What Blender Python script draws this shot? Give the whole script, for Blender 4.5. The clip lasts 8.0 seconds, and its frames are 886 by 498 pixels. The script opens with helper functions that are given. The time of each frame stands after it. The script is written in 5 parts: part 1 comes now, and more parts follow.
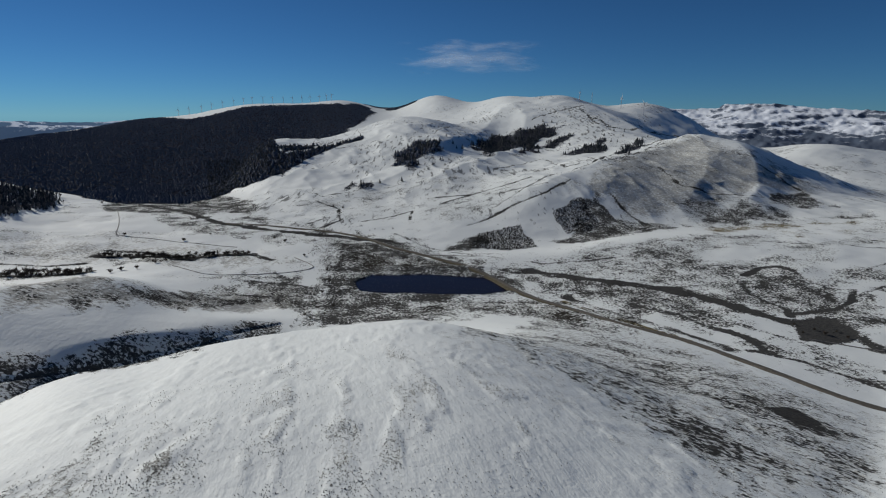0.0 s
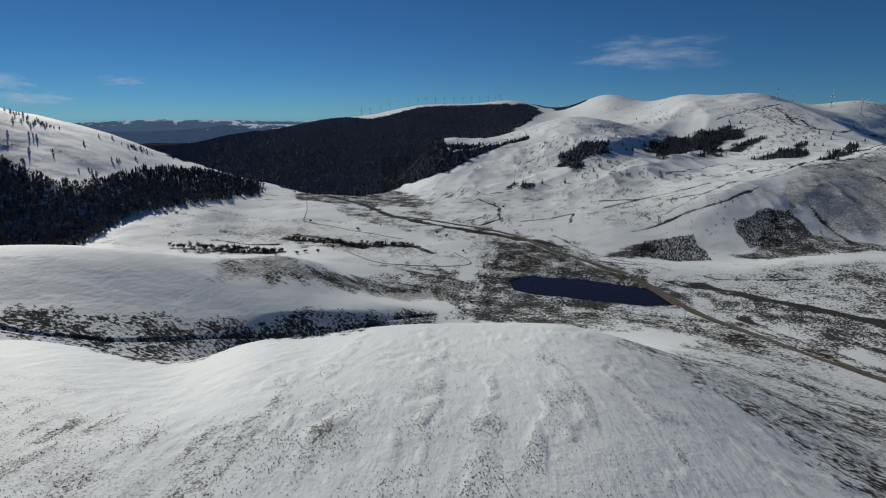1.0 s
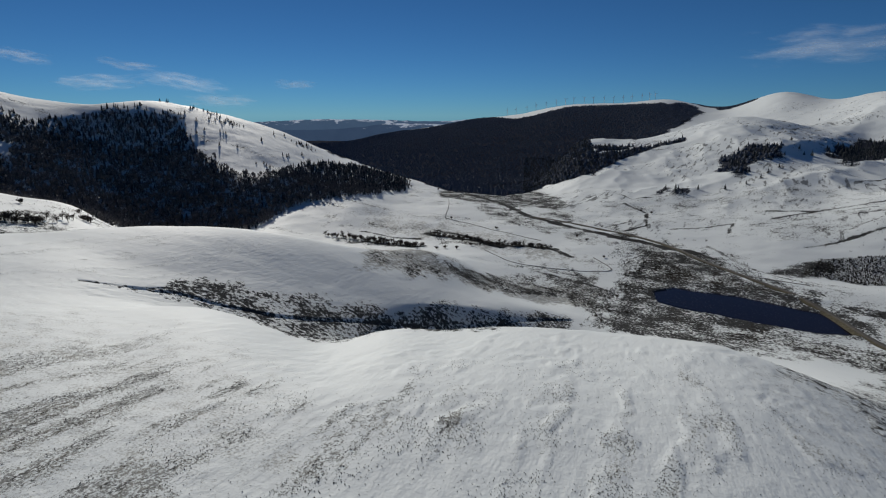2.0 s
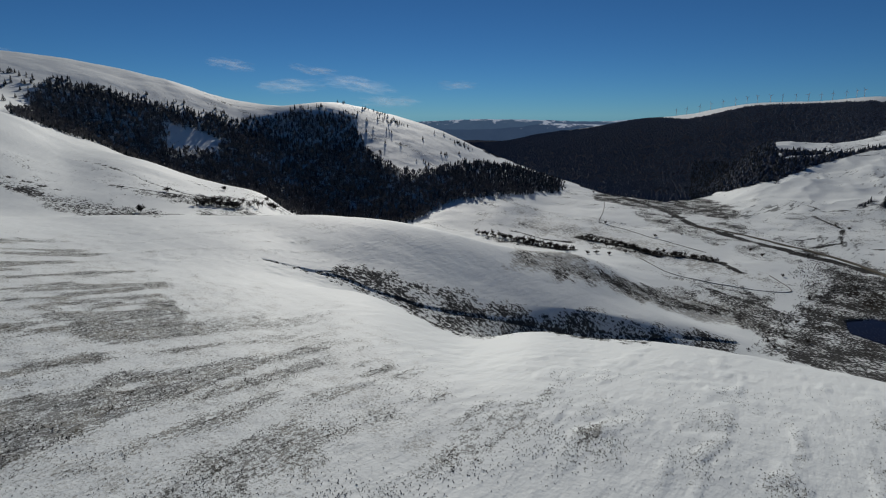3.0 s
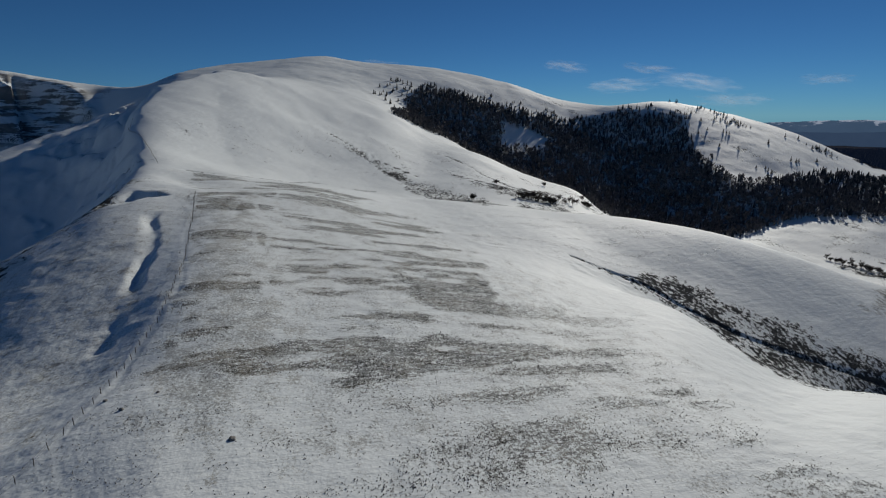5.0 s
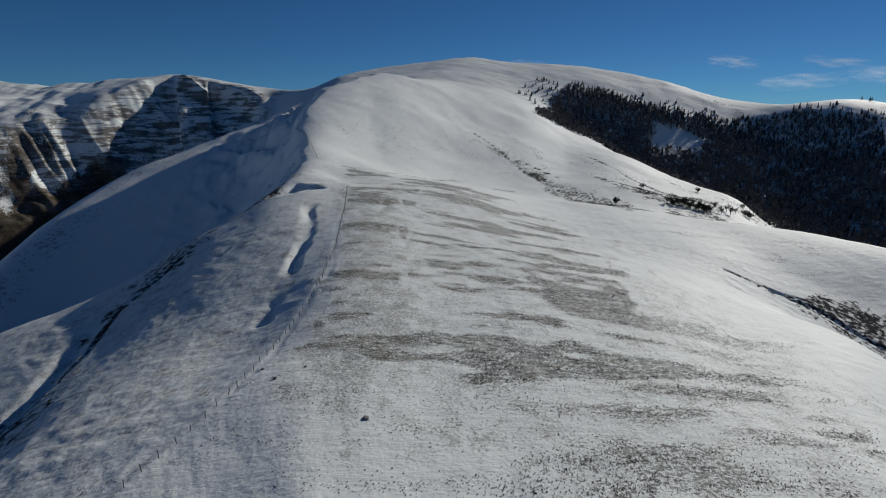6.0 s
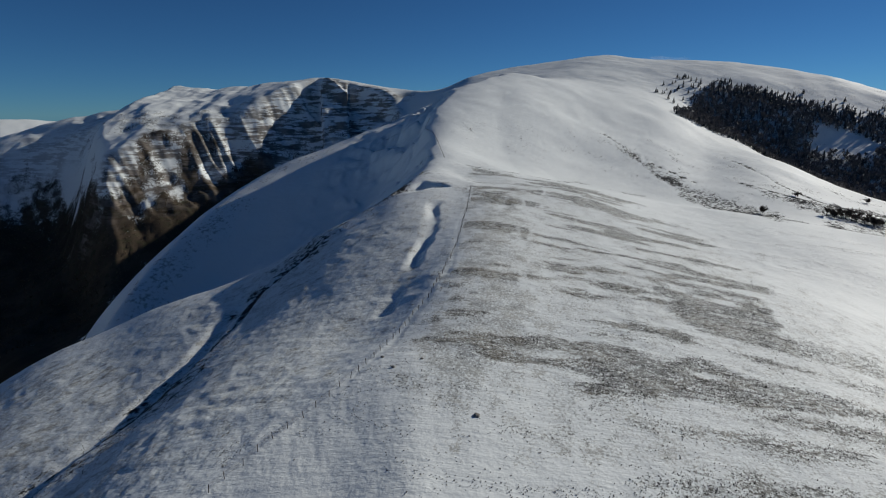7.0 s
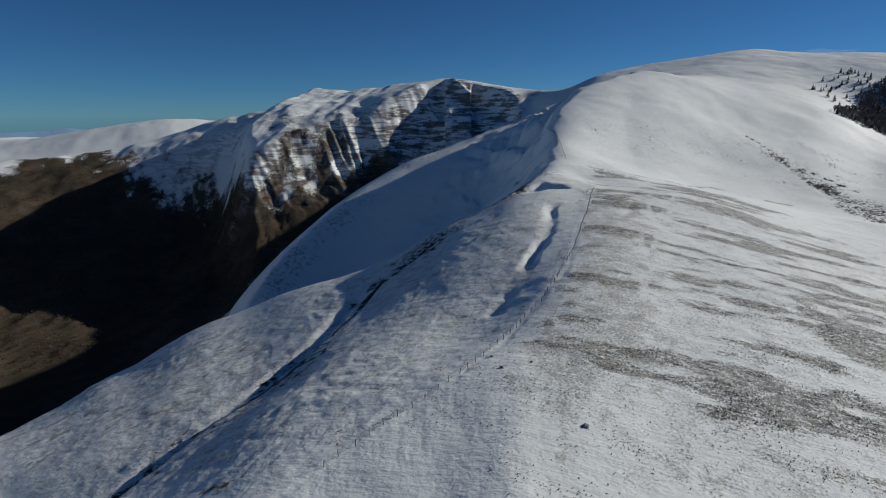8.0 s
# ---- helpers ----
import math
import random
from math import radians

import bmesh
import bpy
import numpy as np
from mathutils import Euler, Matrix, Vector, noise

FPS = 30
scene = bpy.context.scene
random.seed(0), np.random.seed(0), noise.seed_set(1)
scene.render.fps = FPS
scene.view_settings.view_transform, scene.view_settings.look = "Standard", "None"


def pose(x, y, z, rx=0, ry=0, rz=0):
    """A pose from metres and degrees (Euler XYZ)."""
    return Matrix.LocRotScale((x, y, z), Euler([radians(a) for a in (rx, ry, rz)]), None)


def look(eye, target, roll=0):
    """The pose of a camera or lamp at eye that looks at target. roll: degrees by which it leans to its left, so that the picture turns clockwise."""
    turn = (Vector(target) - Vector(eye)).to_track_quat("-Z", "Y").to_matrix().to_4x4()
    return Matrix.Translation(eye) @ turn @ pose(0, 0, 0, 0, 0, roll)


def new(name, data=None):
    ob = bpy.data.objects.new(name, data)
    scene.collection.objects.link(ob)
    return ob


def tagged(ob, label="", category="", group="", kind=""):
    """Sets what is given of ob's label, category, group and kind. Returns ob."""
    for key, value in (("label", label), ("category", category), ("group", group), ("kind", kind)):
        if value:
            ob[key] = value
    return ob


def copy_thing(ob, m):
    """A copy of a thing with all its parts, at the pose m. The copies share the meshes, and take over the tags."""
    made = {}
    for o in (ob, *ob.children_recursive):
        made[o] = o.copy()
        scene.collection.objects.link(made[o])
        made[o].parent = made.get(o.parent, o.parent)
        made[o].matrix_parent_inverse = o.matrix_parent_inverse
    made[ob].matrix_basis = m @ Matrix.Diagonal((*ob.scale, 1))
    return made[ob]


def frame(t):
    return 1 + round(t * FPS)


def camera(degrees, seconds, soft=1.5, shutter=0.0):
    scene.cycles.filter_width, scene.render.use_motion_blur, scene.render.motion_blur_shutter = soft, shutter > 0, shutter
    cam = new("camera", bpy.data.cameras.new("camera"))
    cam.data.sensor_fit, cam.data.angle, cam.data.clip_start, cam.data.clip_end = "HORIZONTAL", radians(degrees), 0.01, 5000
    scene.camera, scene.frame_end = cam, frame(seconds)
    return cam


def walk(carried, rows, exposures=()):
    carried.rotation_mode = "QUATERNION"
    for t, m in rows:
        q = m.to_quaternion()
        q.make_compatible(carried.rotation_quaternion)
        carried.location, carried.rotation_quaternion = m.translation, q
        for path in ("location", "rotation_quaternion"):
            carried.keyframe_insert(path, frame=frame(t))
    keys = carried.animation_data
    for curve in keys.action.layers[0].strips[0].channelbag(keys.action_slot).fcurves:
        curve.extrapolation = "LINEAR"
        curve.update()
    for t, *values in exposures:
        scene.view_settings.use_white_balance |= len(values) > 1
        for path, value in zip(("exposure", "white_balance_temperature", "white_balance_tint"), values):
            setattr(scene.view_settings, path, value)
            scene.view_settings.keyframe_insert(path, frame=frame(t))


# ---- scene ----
import collections

# ---------------------------------------------------------------- camera
cam = camera(78.9, 8.0, soft=1.1)
HOVER = 150.0
TURNS = [
    (0, 0.43),
    (0.3, 7.40),
    (0.5, 10.89),
    (0.6, 12.54),
    (1, 17.55),
    (1.2, 20.15),
    (2.3, 37.09),
    (2.5, 40.03),
    (3, 48.69),
    (3.5, 57.02),
    (4, 65.10),
    (4.5, 73.29),
    (4.7, 76.63),
    (5.8, 93.50),
    (6, 96.26),
    (6.5, 102.71),
    (7, 109.35),
    (7.5, 116.02),
    (8, 121.92),
]
walk(cam, [(t, pose(0, 0, HOVER, 90 - 13.9, 0, yaw)) for t, yaw in TURNS], exposures=[(0, 0.09), (1.5, 0.02), (3, -0.11), (4.5, -0.17), (6.5, 0.03), (8, 0.21)])

# ---------------------------------------------------------------- sky and sun
SUN_BEARING, SUN_HEIGHT = 53.0, 23.0
world = bpy.data.worlds.new("winter_sky")
scene.world = world
world.use_nodes = True
wn = world.node_tree.nodes
sky = wn.new("ShaderNodeTexSky")
sky.sky_type, sky.sun_disc = "NISHITA", False
sky.sun_elevation, sky.sun_rotation = radians(SUN_HEIGHT), radians(-SUN_BEARING)
sky.altitude, sky.air_density, sky.dust_density, sky.ozone_density = 1500, 0.7, 0.0, 6.0
wn["Background"].inputs["Strength"].default_value = 0.0375
tint = wn.new("ShaderNodeMix")
tint.data_type, tint.blend_type = "RGBA", "MULTIPLY"
tint.inputs[0].default_value, tint.inputs[7].default_value = 1.0, (0.56, 0.96, 1.13, 1.0)
world.node_tree.links.new(sky.outputs[0], tint.inputs[6])
world.node_tree.links.new(tint.outputs[2], wn["Background"].inputs["Color"])

sun = new("sun", bpy.data.lights.new("sun", "SUN"))
sun.data.energy, sun.data.angle, sun.data.color = 3.35, radians(0.5), (1.0, 0.955, 0.87)
b, h = radians(SUN_BEARING), radians(SUN_HEIGHT)
sun.matrix_world = look((-math.sin(b) * math.cos(h) * 900, math.cos(b) * math.cos(h) * 900, math.sin(h) * 900 + 150), (0, 0, 150))


# ---------------------------------------------------------------- materials
class Nodes:
    """A small builder for node materials."""

    def __init__(self, name):
        self.mat = bpy.data.materials.new(name)
        self.mat.use_nodes = True
        self.tree = self.mat.node_tree
        self.bsdf = self.tree.nodes["Principled BSDF"]

    def add(self, kind, **inputs):
        node = self.tree.nodes.new("ShaderNode" + kind)
        return node

    def put(self, socket, value):
        if isinstance(value, bpy.types.NodeSocket):
            self.tree.links.new(value, socket)
        else:
            socket.default_value = value

    def maths(self, op, a, b=0.0, clamp=False):
        n = self.add("Math")
        n.operation, n.use_clamp = op, clamp
        self.put(n.inputs[0], a), self.put(n.inputs[1], b)
        return n.outputs[0]

    def where(self, stretch=(1, 1, 1), turn=0.0):
        g, m = self.add("NewGeometry"), self.add("Mapping")
        self.put(m.inputs["Vector"], g.outputs["Position"])
        m.inputs["Scale"].default_value = stretch
        m.inputs["Rotation"].default_value = (0, 0, radians(turn))
        return m.outputs[0]

    def rows(self, across, along, turn):
        """Coordinates stretched along parallel rows that run at a bearing."""
        g, spin, m = self.add("NewGeometry"), self.add("Mapping"), self.add("Mapping")
        self.put(spin.inputs["Vector"], g.outputs["Position"])
        spin.inputs["Rotation"].default_value = (0, 0, radians(-turn))
        self.put(m.inputs["Vector"], spin.outputs[0])
        m.inputs["Scale"].default_value = (across, along, across)
        return m.outputs[0]

    def noise(self, scale, detail=4.0, rough_=0.55, at=None):
        n = self.add("TexNoise")
        self.put(n.inputs["Vector"], at or self.where())
        n.inputs["Scale"].default_value, n.inputs["Detail"].default_value, n.inputs["Roughness"].default_value = scale, detail, rough_
        return n.outputs["Fac"]

    def step(self, value, low, high):
        n = self.add("MapRange")
        n.interpolation_type = "SMOOTHSTEP"
        self.put(n.inputs[0], value), self.put(n.inputs[1], low), self.put(n.inputs[2], high)
        return n.outputs[0]

    def mix(self, fac, a, b):
        n = self.add("Mix")
        n.data_type = "RGBA"
        self.put(n.inputs[0], fac), self.put(n.inputs[6], a), self.put(n.inputs[7], b)
        return n.outputs[2]

    def channel(self, name):
        n = self.add("Attribute")
        n.attribute_name = name
        return n.outputs["Fac"]

    def bump(self, height, distance, strength=1.0, after=None):
        n = self.add("Bump")
        self.put(n.inputs["Height"], height)
        n.inputs["Distance"].default_value, n.inputs["Strength"].default_value = distance, strength
        if after:
            self.put(n.inputs["Normal"], after)
        return n.outputs[0]

    def done(self, color, roughness=0.8, normal=None, specular=0.3):
        self.put(self.bsdf.inputs["Base Color"], color)
        self.put(self.bsdf.inputs["Roughness"], roughness)
        self.put(self.bsdf.inputs["Specular IOR Level"], specular)
        if normal:
            self.put(self.bsdf.inputs["Normal"], normal)
        return self.mat


def rgb(r, g, b):
    return (r, g, b, 1.0)


def varied(name, dark, light, scale=1.0, roughness=0.85, bump=0.02, specular=0.2, spread=True):
    """A plain natural surface: two tones mixed by noise at two scales, and by piece."""
    n = Nodes(name)
    fac = n.maths("ADD", n.maths("MULTIPLY", n.noise(scale), 0.6), n.maths("MULTIPLY", n.noise(scale * 6), 0.4))
    if spread:
        g = n.add("NewGeometry")
        fac = n.maths("ADD", n.maths("MULTIPLY", fac, 0.55), n.maths("MULTIPLY", g.outputs["Random Per Island"], 0.45))
    col = n.mix(n.step(fac, 0.25, 0.75), rgb(*dark), rgb(*light))
    return n.done(col, roughness, n.bump(n.noise(scale * 4), bump), specular)


def land_material():
    n = Nodes("snowy_land")
    heath, streak, grass = n.channel("heath"), n.channel("streak"), n.channel("grass")
    wood, moor, rock = n.channel("wood"), n.channel("moor"), n.channel("rock")
    wide, fine = n.noise(0.045, 8, 0.68), n.noise(0.55, 5, 0.68)
    # heather shows where a ragged pattern falls under the local density
    pattern = n.maths("ADD", n.maths("MULTIPLY", wide, 0.42), n.maths("MULTIPLY", fine, 0.58))
    rills = n.noise(1.0, 7, 0.66, n.where((0.12, 0.028, 0.05), -14))
    lined = n.maths("ADD", n.maths("MULTIPLY", n.noise(1.0, 5, 0.68, n.rows(1.5, 0.5, 13)), 0.4), n.maths("MULTIPLY", n.noise(2.8, 4, 0.78), 0.6))

    def shows(density, field, width=0.028, gain=0.36):
        level = n.maths("ADD", n.maths("MULTIPLY", density, gain), 0.5 - gain / 2)
        gap = n.maths("SUBTRACT", level, field)
        return n.maths("MULTIPLY", n.step(gap, -width, width), n.step(density, 0.0, 0.12))

    snow = n.mix(n.noise(0.05, 5), rgb(0.72, 0.76, 0.755), rgb(0.78, 0.815, 0.805))
    twig = n.mix(n.step(n.noise(0.7, 3), 0.35, 0.65), rgb(0.015, 0.015, 0.016), rgb(0.042, 0.039, 0.036))
    heathy = n.mix(n.step(n.noise(0.15, 4), 0.4, 0.6), rgb(0.075, 0.064, 0.046), rgb(0.17, 0.142, 0.095))
    tawny = n.mix(n.step(n.noise(0.3, 4), 0.35, 0.65), rgb(0.10, 0.085, 0.045), rgb(0.24, 0.20, 0.11))
    brown = n.mix(n.step(n.noise(0.02, 5), 0.38, 0.62), rgb(0.052, 0.042, 0.032), rgb(0.082, 0.064, 0.047))
    brown = n.mix(n.step(n.noise(0.09, 4), 0.45, 0.7), brown, rgb(0.052, 0.050, 0.032))
    # dark floor of the woods; its blue stands for haze over the far ridge
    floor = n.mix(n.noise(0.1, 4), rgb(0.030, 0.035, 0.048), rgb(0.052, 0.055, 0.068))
    bands = n.maths("ADD", n.maths("MULTIPLY", n.noise(1.0, 5, 0.65, n.where((0.025, 0.025, 0.17))), 0.66), n.maths("MULTIPLY", n.noise(0.03, 7, 0.7), 0.34))
    stone = n.mix(n.step(n.noise(0.05, 5), 0.35, 0.65), rgb(0.085, 0.075, 0.066), rgb(0.20, 0.175, 0.155))

    col = n.mix(shows(grass, pattern), snow, tawny)
    on_heath = shows(heath, pattern)
    on_rows = shows(n.maths("MINIMUM", streak, 0.54), lined, 0.03, 0.28)
    col = n.mix(n.maths("MULTIPLY", on_rows, 0.66), col, heathy)
    clumps = n.step(n.noise(1.0, 5, 0.7, n.rows(0.7, 0.22, 13)), 0.50, 0.62)
    col = n.mix(n.maths("MULTIPLY", n.maths("MULTIPLY", on_rows, clumps), n.maths("MULTIPLY", n.step(streak, 0.2, 0.5), 0.75)), col, twig)
    speckle = n.maths("ADD", n.maths("MULTIPLY", n.noise(0.32, 5, 0.75), 0.75), n.maths("MULTIPLY", n.noise(1.0, 5, 0.7, n.where((0.1, 0.03, 0.05), -20)), 0.25))
    col = n.mix(n.maths("MULTIPLY", shows(n.channel("scree"), speckle, 0.06, 0.3), 0.6), col, heathy)
    stubble = n.maths("ADD", n.maths("MULTIPLY", n.noise(2.4, 4, 0.75), 0.7), n.maths("MULTIPLY", n.noise(0.22, 3, 0.6), 0.3))
    col = n.mix(n.maths("MULTIPLY", shows(n.channel("fuzz"), stubble, 0.07, 0.3), 0.55), col, heathy)
    col = n.mix(n.maths("MULTIPLY", on_heath, 0.95), col, twig)
    col = n.mix(n.maths("MULTIPLY", shows(n.channel("rill"), rills, 0.03), 0.7), col, twig)
    col = n.mix(n.maths("MULTIPLY", n.maths("MULTIPLY", n.step(n.channel("planting"), 0.4, 0.6), n.step(fine, 0.60, 0.46)), 0.75), col, twig)
    col = n.mix(shows(moor, pattern, 0.04), col, brown)
    col = n.mix(n.maths("MULTIPLY", rock, n.maths("MULTIPLY", n.step(bands, 0.46, 0.54), 0.9)), col, stone)
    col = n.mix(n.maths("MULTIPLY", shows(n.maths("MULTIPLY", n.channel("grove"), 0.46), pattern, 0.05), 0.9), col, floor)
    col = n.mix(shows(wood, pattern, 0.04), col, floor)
    drift = n.noise(1.0, 5, 0.62, n.rows(0.62, 0.14, 13))
    normal = n.bump(n.maths("ADD", n.noise(0.25, 5), n.maths("MULTIPLY", drift, 0.8)), 0.5, 0.5)
    normal = n.bump(n.maths("ADD", n.maths("MULTIPLY", on_heath, 1.0), n.maths("MULTIPLY", on_rows, 0.8)), 0.35, 0.7, normal)
    normal = n.bump(n.noise(1.6, 4), 0.12, 0.6, normal)
    bright = n.add("RGBToBW")
    n.put(bright.inputs[0], col)
    return n.done(col, 0.72, normal, n.maths("MULTIPLY", n.step(bright.outputs[0], 0.3, 0.8), 0.22))


SNOWY_LAND = land_material()
# ---------------------------------------------------------------- the lie of the land
# The land is lofted through long sections (brow, gully, crest, ...), each a ring of
# (bearing to the left of north in degrees, distance, height).
SECTIONS = collections.OrderedDict()
SECTIONS["summit_under"] = (1, [
    (0, 12, 110), (120, 12, 110), (240, 12, 110),
])
SECTIONS["knoll"] = (50, [
    (-45, 75, 94), (-20, 75, 97), (0, 75, 101), (15, 75, 102), (40, 75, 104), (60, 75, 106), (85, 75, 109), (100, 78, 111),
    (106, 80, 112), (111, 80, 112), (116, 78, 111.5), (121, 77, 110), (127.5, 67, 109), (136, 60, 107.5), (145, 52, 107), (165, 45, 106),
    (185, 60, 104), (230, 60, 104), (275, 60, 104),
])
SECTIONS["brow"] = (72, [
    (-45, 150, 68), (-25, 150, 72), (-12, 155, 79), (-2, 160, 84), (3, 163, 85.5), (15, 168, 82), (27, 172, 80.3), (33, 172, 78.2),
    (38, 165, 83.2), (45.4, 160, 79.3), (51.7, 175, 83), (57.5, 188, 88), (62, 195, 89.1), (70, 160, 100), (85, 150, 108.5), (97, 150, 114),
    (105, 150, 117.5), (108, 140, 116.5), (112, 115, 111.5), (120, 105, 106.5), (130, 100, 104), (141, 88, 101), (153, 70, 100), (166, 65, 98),
    (185, 110, 92), (230, 110, 92), (275, 110, 92),
])
SECTIONS["gully"] = (60, [
    (-45, 240, 38), (-25, 240, 42), (-10, 280, 35), (0, 315, 19), (15, 320, 16), (25, 290, 18), (33, 275, 22), (40, 240, 44),
    (46, 225, 57), (52, 215, 68), (57, 212, 75), (62, 214, 84), (70, 205, 96.5), (85, 205, 107), (97, 200, 116.5), (105, 190, 119.5),
    (108, 185, 118), (110, 172, 116.5), (113, 160, 114), (116.5, 154, 111), (120, 152, 108), (126, 150, 101), (132, 142, 95), (141, 116, 92),
    (149, 102, 91.5), (157.4, 89, 91.5), (166, 80, 92), (185, 160, 78), (230, 160, 78), (275, 160, 78),
])
SECTIONS["bank"] = (52, [
    (-45, 310, 16), (-25, 330, 16), (-10, 390, 7), (0, 398, 4), (10, 398, 3), (17, 370, 11), (26, 330, 30), (33, 305, 41),
    (40, 280, 51), (46, 265, 62), (52, 258, 73), (57, 252, 79.5), (62, 240, 85), (70, 250, 98.5), (85, 255, 106), (97, 240, 118.5),
    (105, 225, 121.5), (107, 238, 122), (111.5, 245, 123.5), (113.8, 225, 120.3), (116.7, 210, 115), (121.6, 200, 108), (127.1, 200, 97.3), (133.3, 205, 88),
    (138.2, 212, 82.2), (142.9, 220, 73), (147.4, 225, 67.5), (150.6, 222, 64), (155.8, 222, 55), (160.6, 202, 57), (166, 182, 63), (185, 230, 60),
    (230, 230, 60), (275, 230, 60),
])
SECTIONS["crest"] = (40, [
    (-45, 390, 9), (-25, 400, 8), (-10, 440, 1), (0, 442, 0.5), (10, 442, 0.5), (20, 430, 2.5), (27, 410, 20), (33, 400, 45.2),
    (39, 370, 56.5), (45, 345, 68.7), (50, 330, 80.7), (56, 320, 90.1), (62, 310, 94.6), (72, 300, 98.5), (80, 298, 103.3), (84.3, 296, 104.5),
    (95.3, 275, 116.8), (101, 268, 120.3), (105, 265, 121), (107, 264, 117.5), (109.2, 275, 120.5), (111.5, 290, 122.5), (113.2, 298, 110), (116, 300, 96),
    (121, 300, 80), (127, 300, 62), (133, 315, 46), (138, 315, 36), (143, 308, 26), (150, 298, 5), (158, 272, -10), (166, 250, -15),
    (185, 320, 50), (230, 320, 50), (275, 320, 50),
])
SECTIONS["hollow"] = (46, [
    (-45, 520, 8), (-25, 520, 8), (-10, 512, 1), (0, 510, 0.5), (10, 510, 0.5), (20, 540, 2), (30, 560, 8), (40, 500, 18),
    (50, 460, 30), (58, 420, 55), (65, 385, 80), (75, 370, 93), (84, 360, 97.5), (95, 340, 108), (103, 330, 121), (107, 330, 124),
    (109, 340, 128.5), (111.5, 360, 133), (113.3, 372, 114), (116, 380, 96), (121, 380, 77), (127, 375, 56), (133, 366, 38), (138, 350, 26),
    (143, 333, 14), (147, 322, -10), (152, 400, -80), (165, 420, -110), (185, 450, 35), (230, 450, 35), (275, 450, 35),
])
SECTIONS["spur"] = (64, [
    (-45, 640, 12), (-30, 640, 14), (-20, 630, 13), (-10, 560, 5), (0, 560, 3), (12, 590, 1), (25, 680, 1), (40, 650, 6),
    (50, 580, 15), (57, 500, 40), (64.5, 490, 60.1), (66.3, 520, 78), (72.3, 560, 88.2), (78.3, 600, 111.4), (84, 660, 124.1), (86.7, 700, 156.1),
    (90, 730, 171.7), (95, 735, 187.2), (99, 730, 198.5), (103, 720, 198.3), (105, 660, 184.5), (107, 650, 180), (109.6, 640, 174.5), (112.1, 615, 157),
    (116.5, 560, 139), (121, 540, 122), (125.2, 520, 109.5), (131.7, 470, 83), (137.8, 410, 55), (143.4, 360, 29), (147, 350, -5), (152, 690, -120),
    (165, 690, -120), (185, 620, 20), (230, 620, 20), (275, 620, 20),
])
SECTIONS["toe"] = (56, [
    (-45, 1000, 11.2), (-39.5, 970, 10.2), (-33, 880, 7.5), (-26, 780, 8.2), (-18.3, 700, 5), (-12.7, 655, 0), (-6.7, 615, 0.1), (1.3, 597, 0),
    (5.6, 655, 1.2), (13.9, 735, 0.5), (22.7, 830, 0.7), (25.7, 950, 1.2), (30, 1000, 3), (36, 980, 6), (42, 820, 27), (47, 780, 26),
    (52, 690, 16), (60, 720, 15), (66, 720, 45), (75, 760, 80), (82, 810, 125), (87, 850, 175), (90, 860, 188), (95, 860, 202),
    (99, 860, 205), (103, 860, 192), (107, 850, 175), (110, 830, 150), (112, 810, 95), (115, 820, 50), (119, 830, 15), (126, 840, -25),
    (135, 850, -62), (145, 850, -100), (165, 850, -125), (185, 900, 40), (230, 900, 40), (275, 900, 40),
])
SECTIONS["mid"] = (84, [
    (-45, 1150, 4.7), (-38, 1150, 10.8), (-30, 1080, 30.8), (-24, 1020, 44.6), (-18, 1000, 59), (-12, 950, 50.2), (-5, 950, 40.1), (0, 950, 33.4),
    (5, 1000, 27.2), (10, 1030, 23.5), (15, 1040, 22.3), (20, 1080, 2.1), (25.5, 1200, -16.5), (31, 1200, -5.9), (36, 1120, 12.5), (42, 930, 29.2),
    (47, 900, 45.9), (52, 870, 61.6), (57, 930, 85), (62, 930, 85), (66, 930, 101.3), (72, 920, 125.9), (78, 930, 159.7), (84, 950, 193.1),
    (90, 960, 210.4), (95, 960, 225.6), (99, 960, 220.5), (103, 960, 212.1), (107, 950, 196.5), (110, 960, 170.1), (113, 980, 136.3), (118, 980, 112.4),
    (122, 980, 98.6), (130, 1020, 42.8), (140, 1080, -21.1), (150, 1120, -57.6), (165, 1150, -63.1), (185, 1300, 100), (230, 1300, 100), (275, 1300, 100),
])
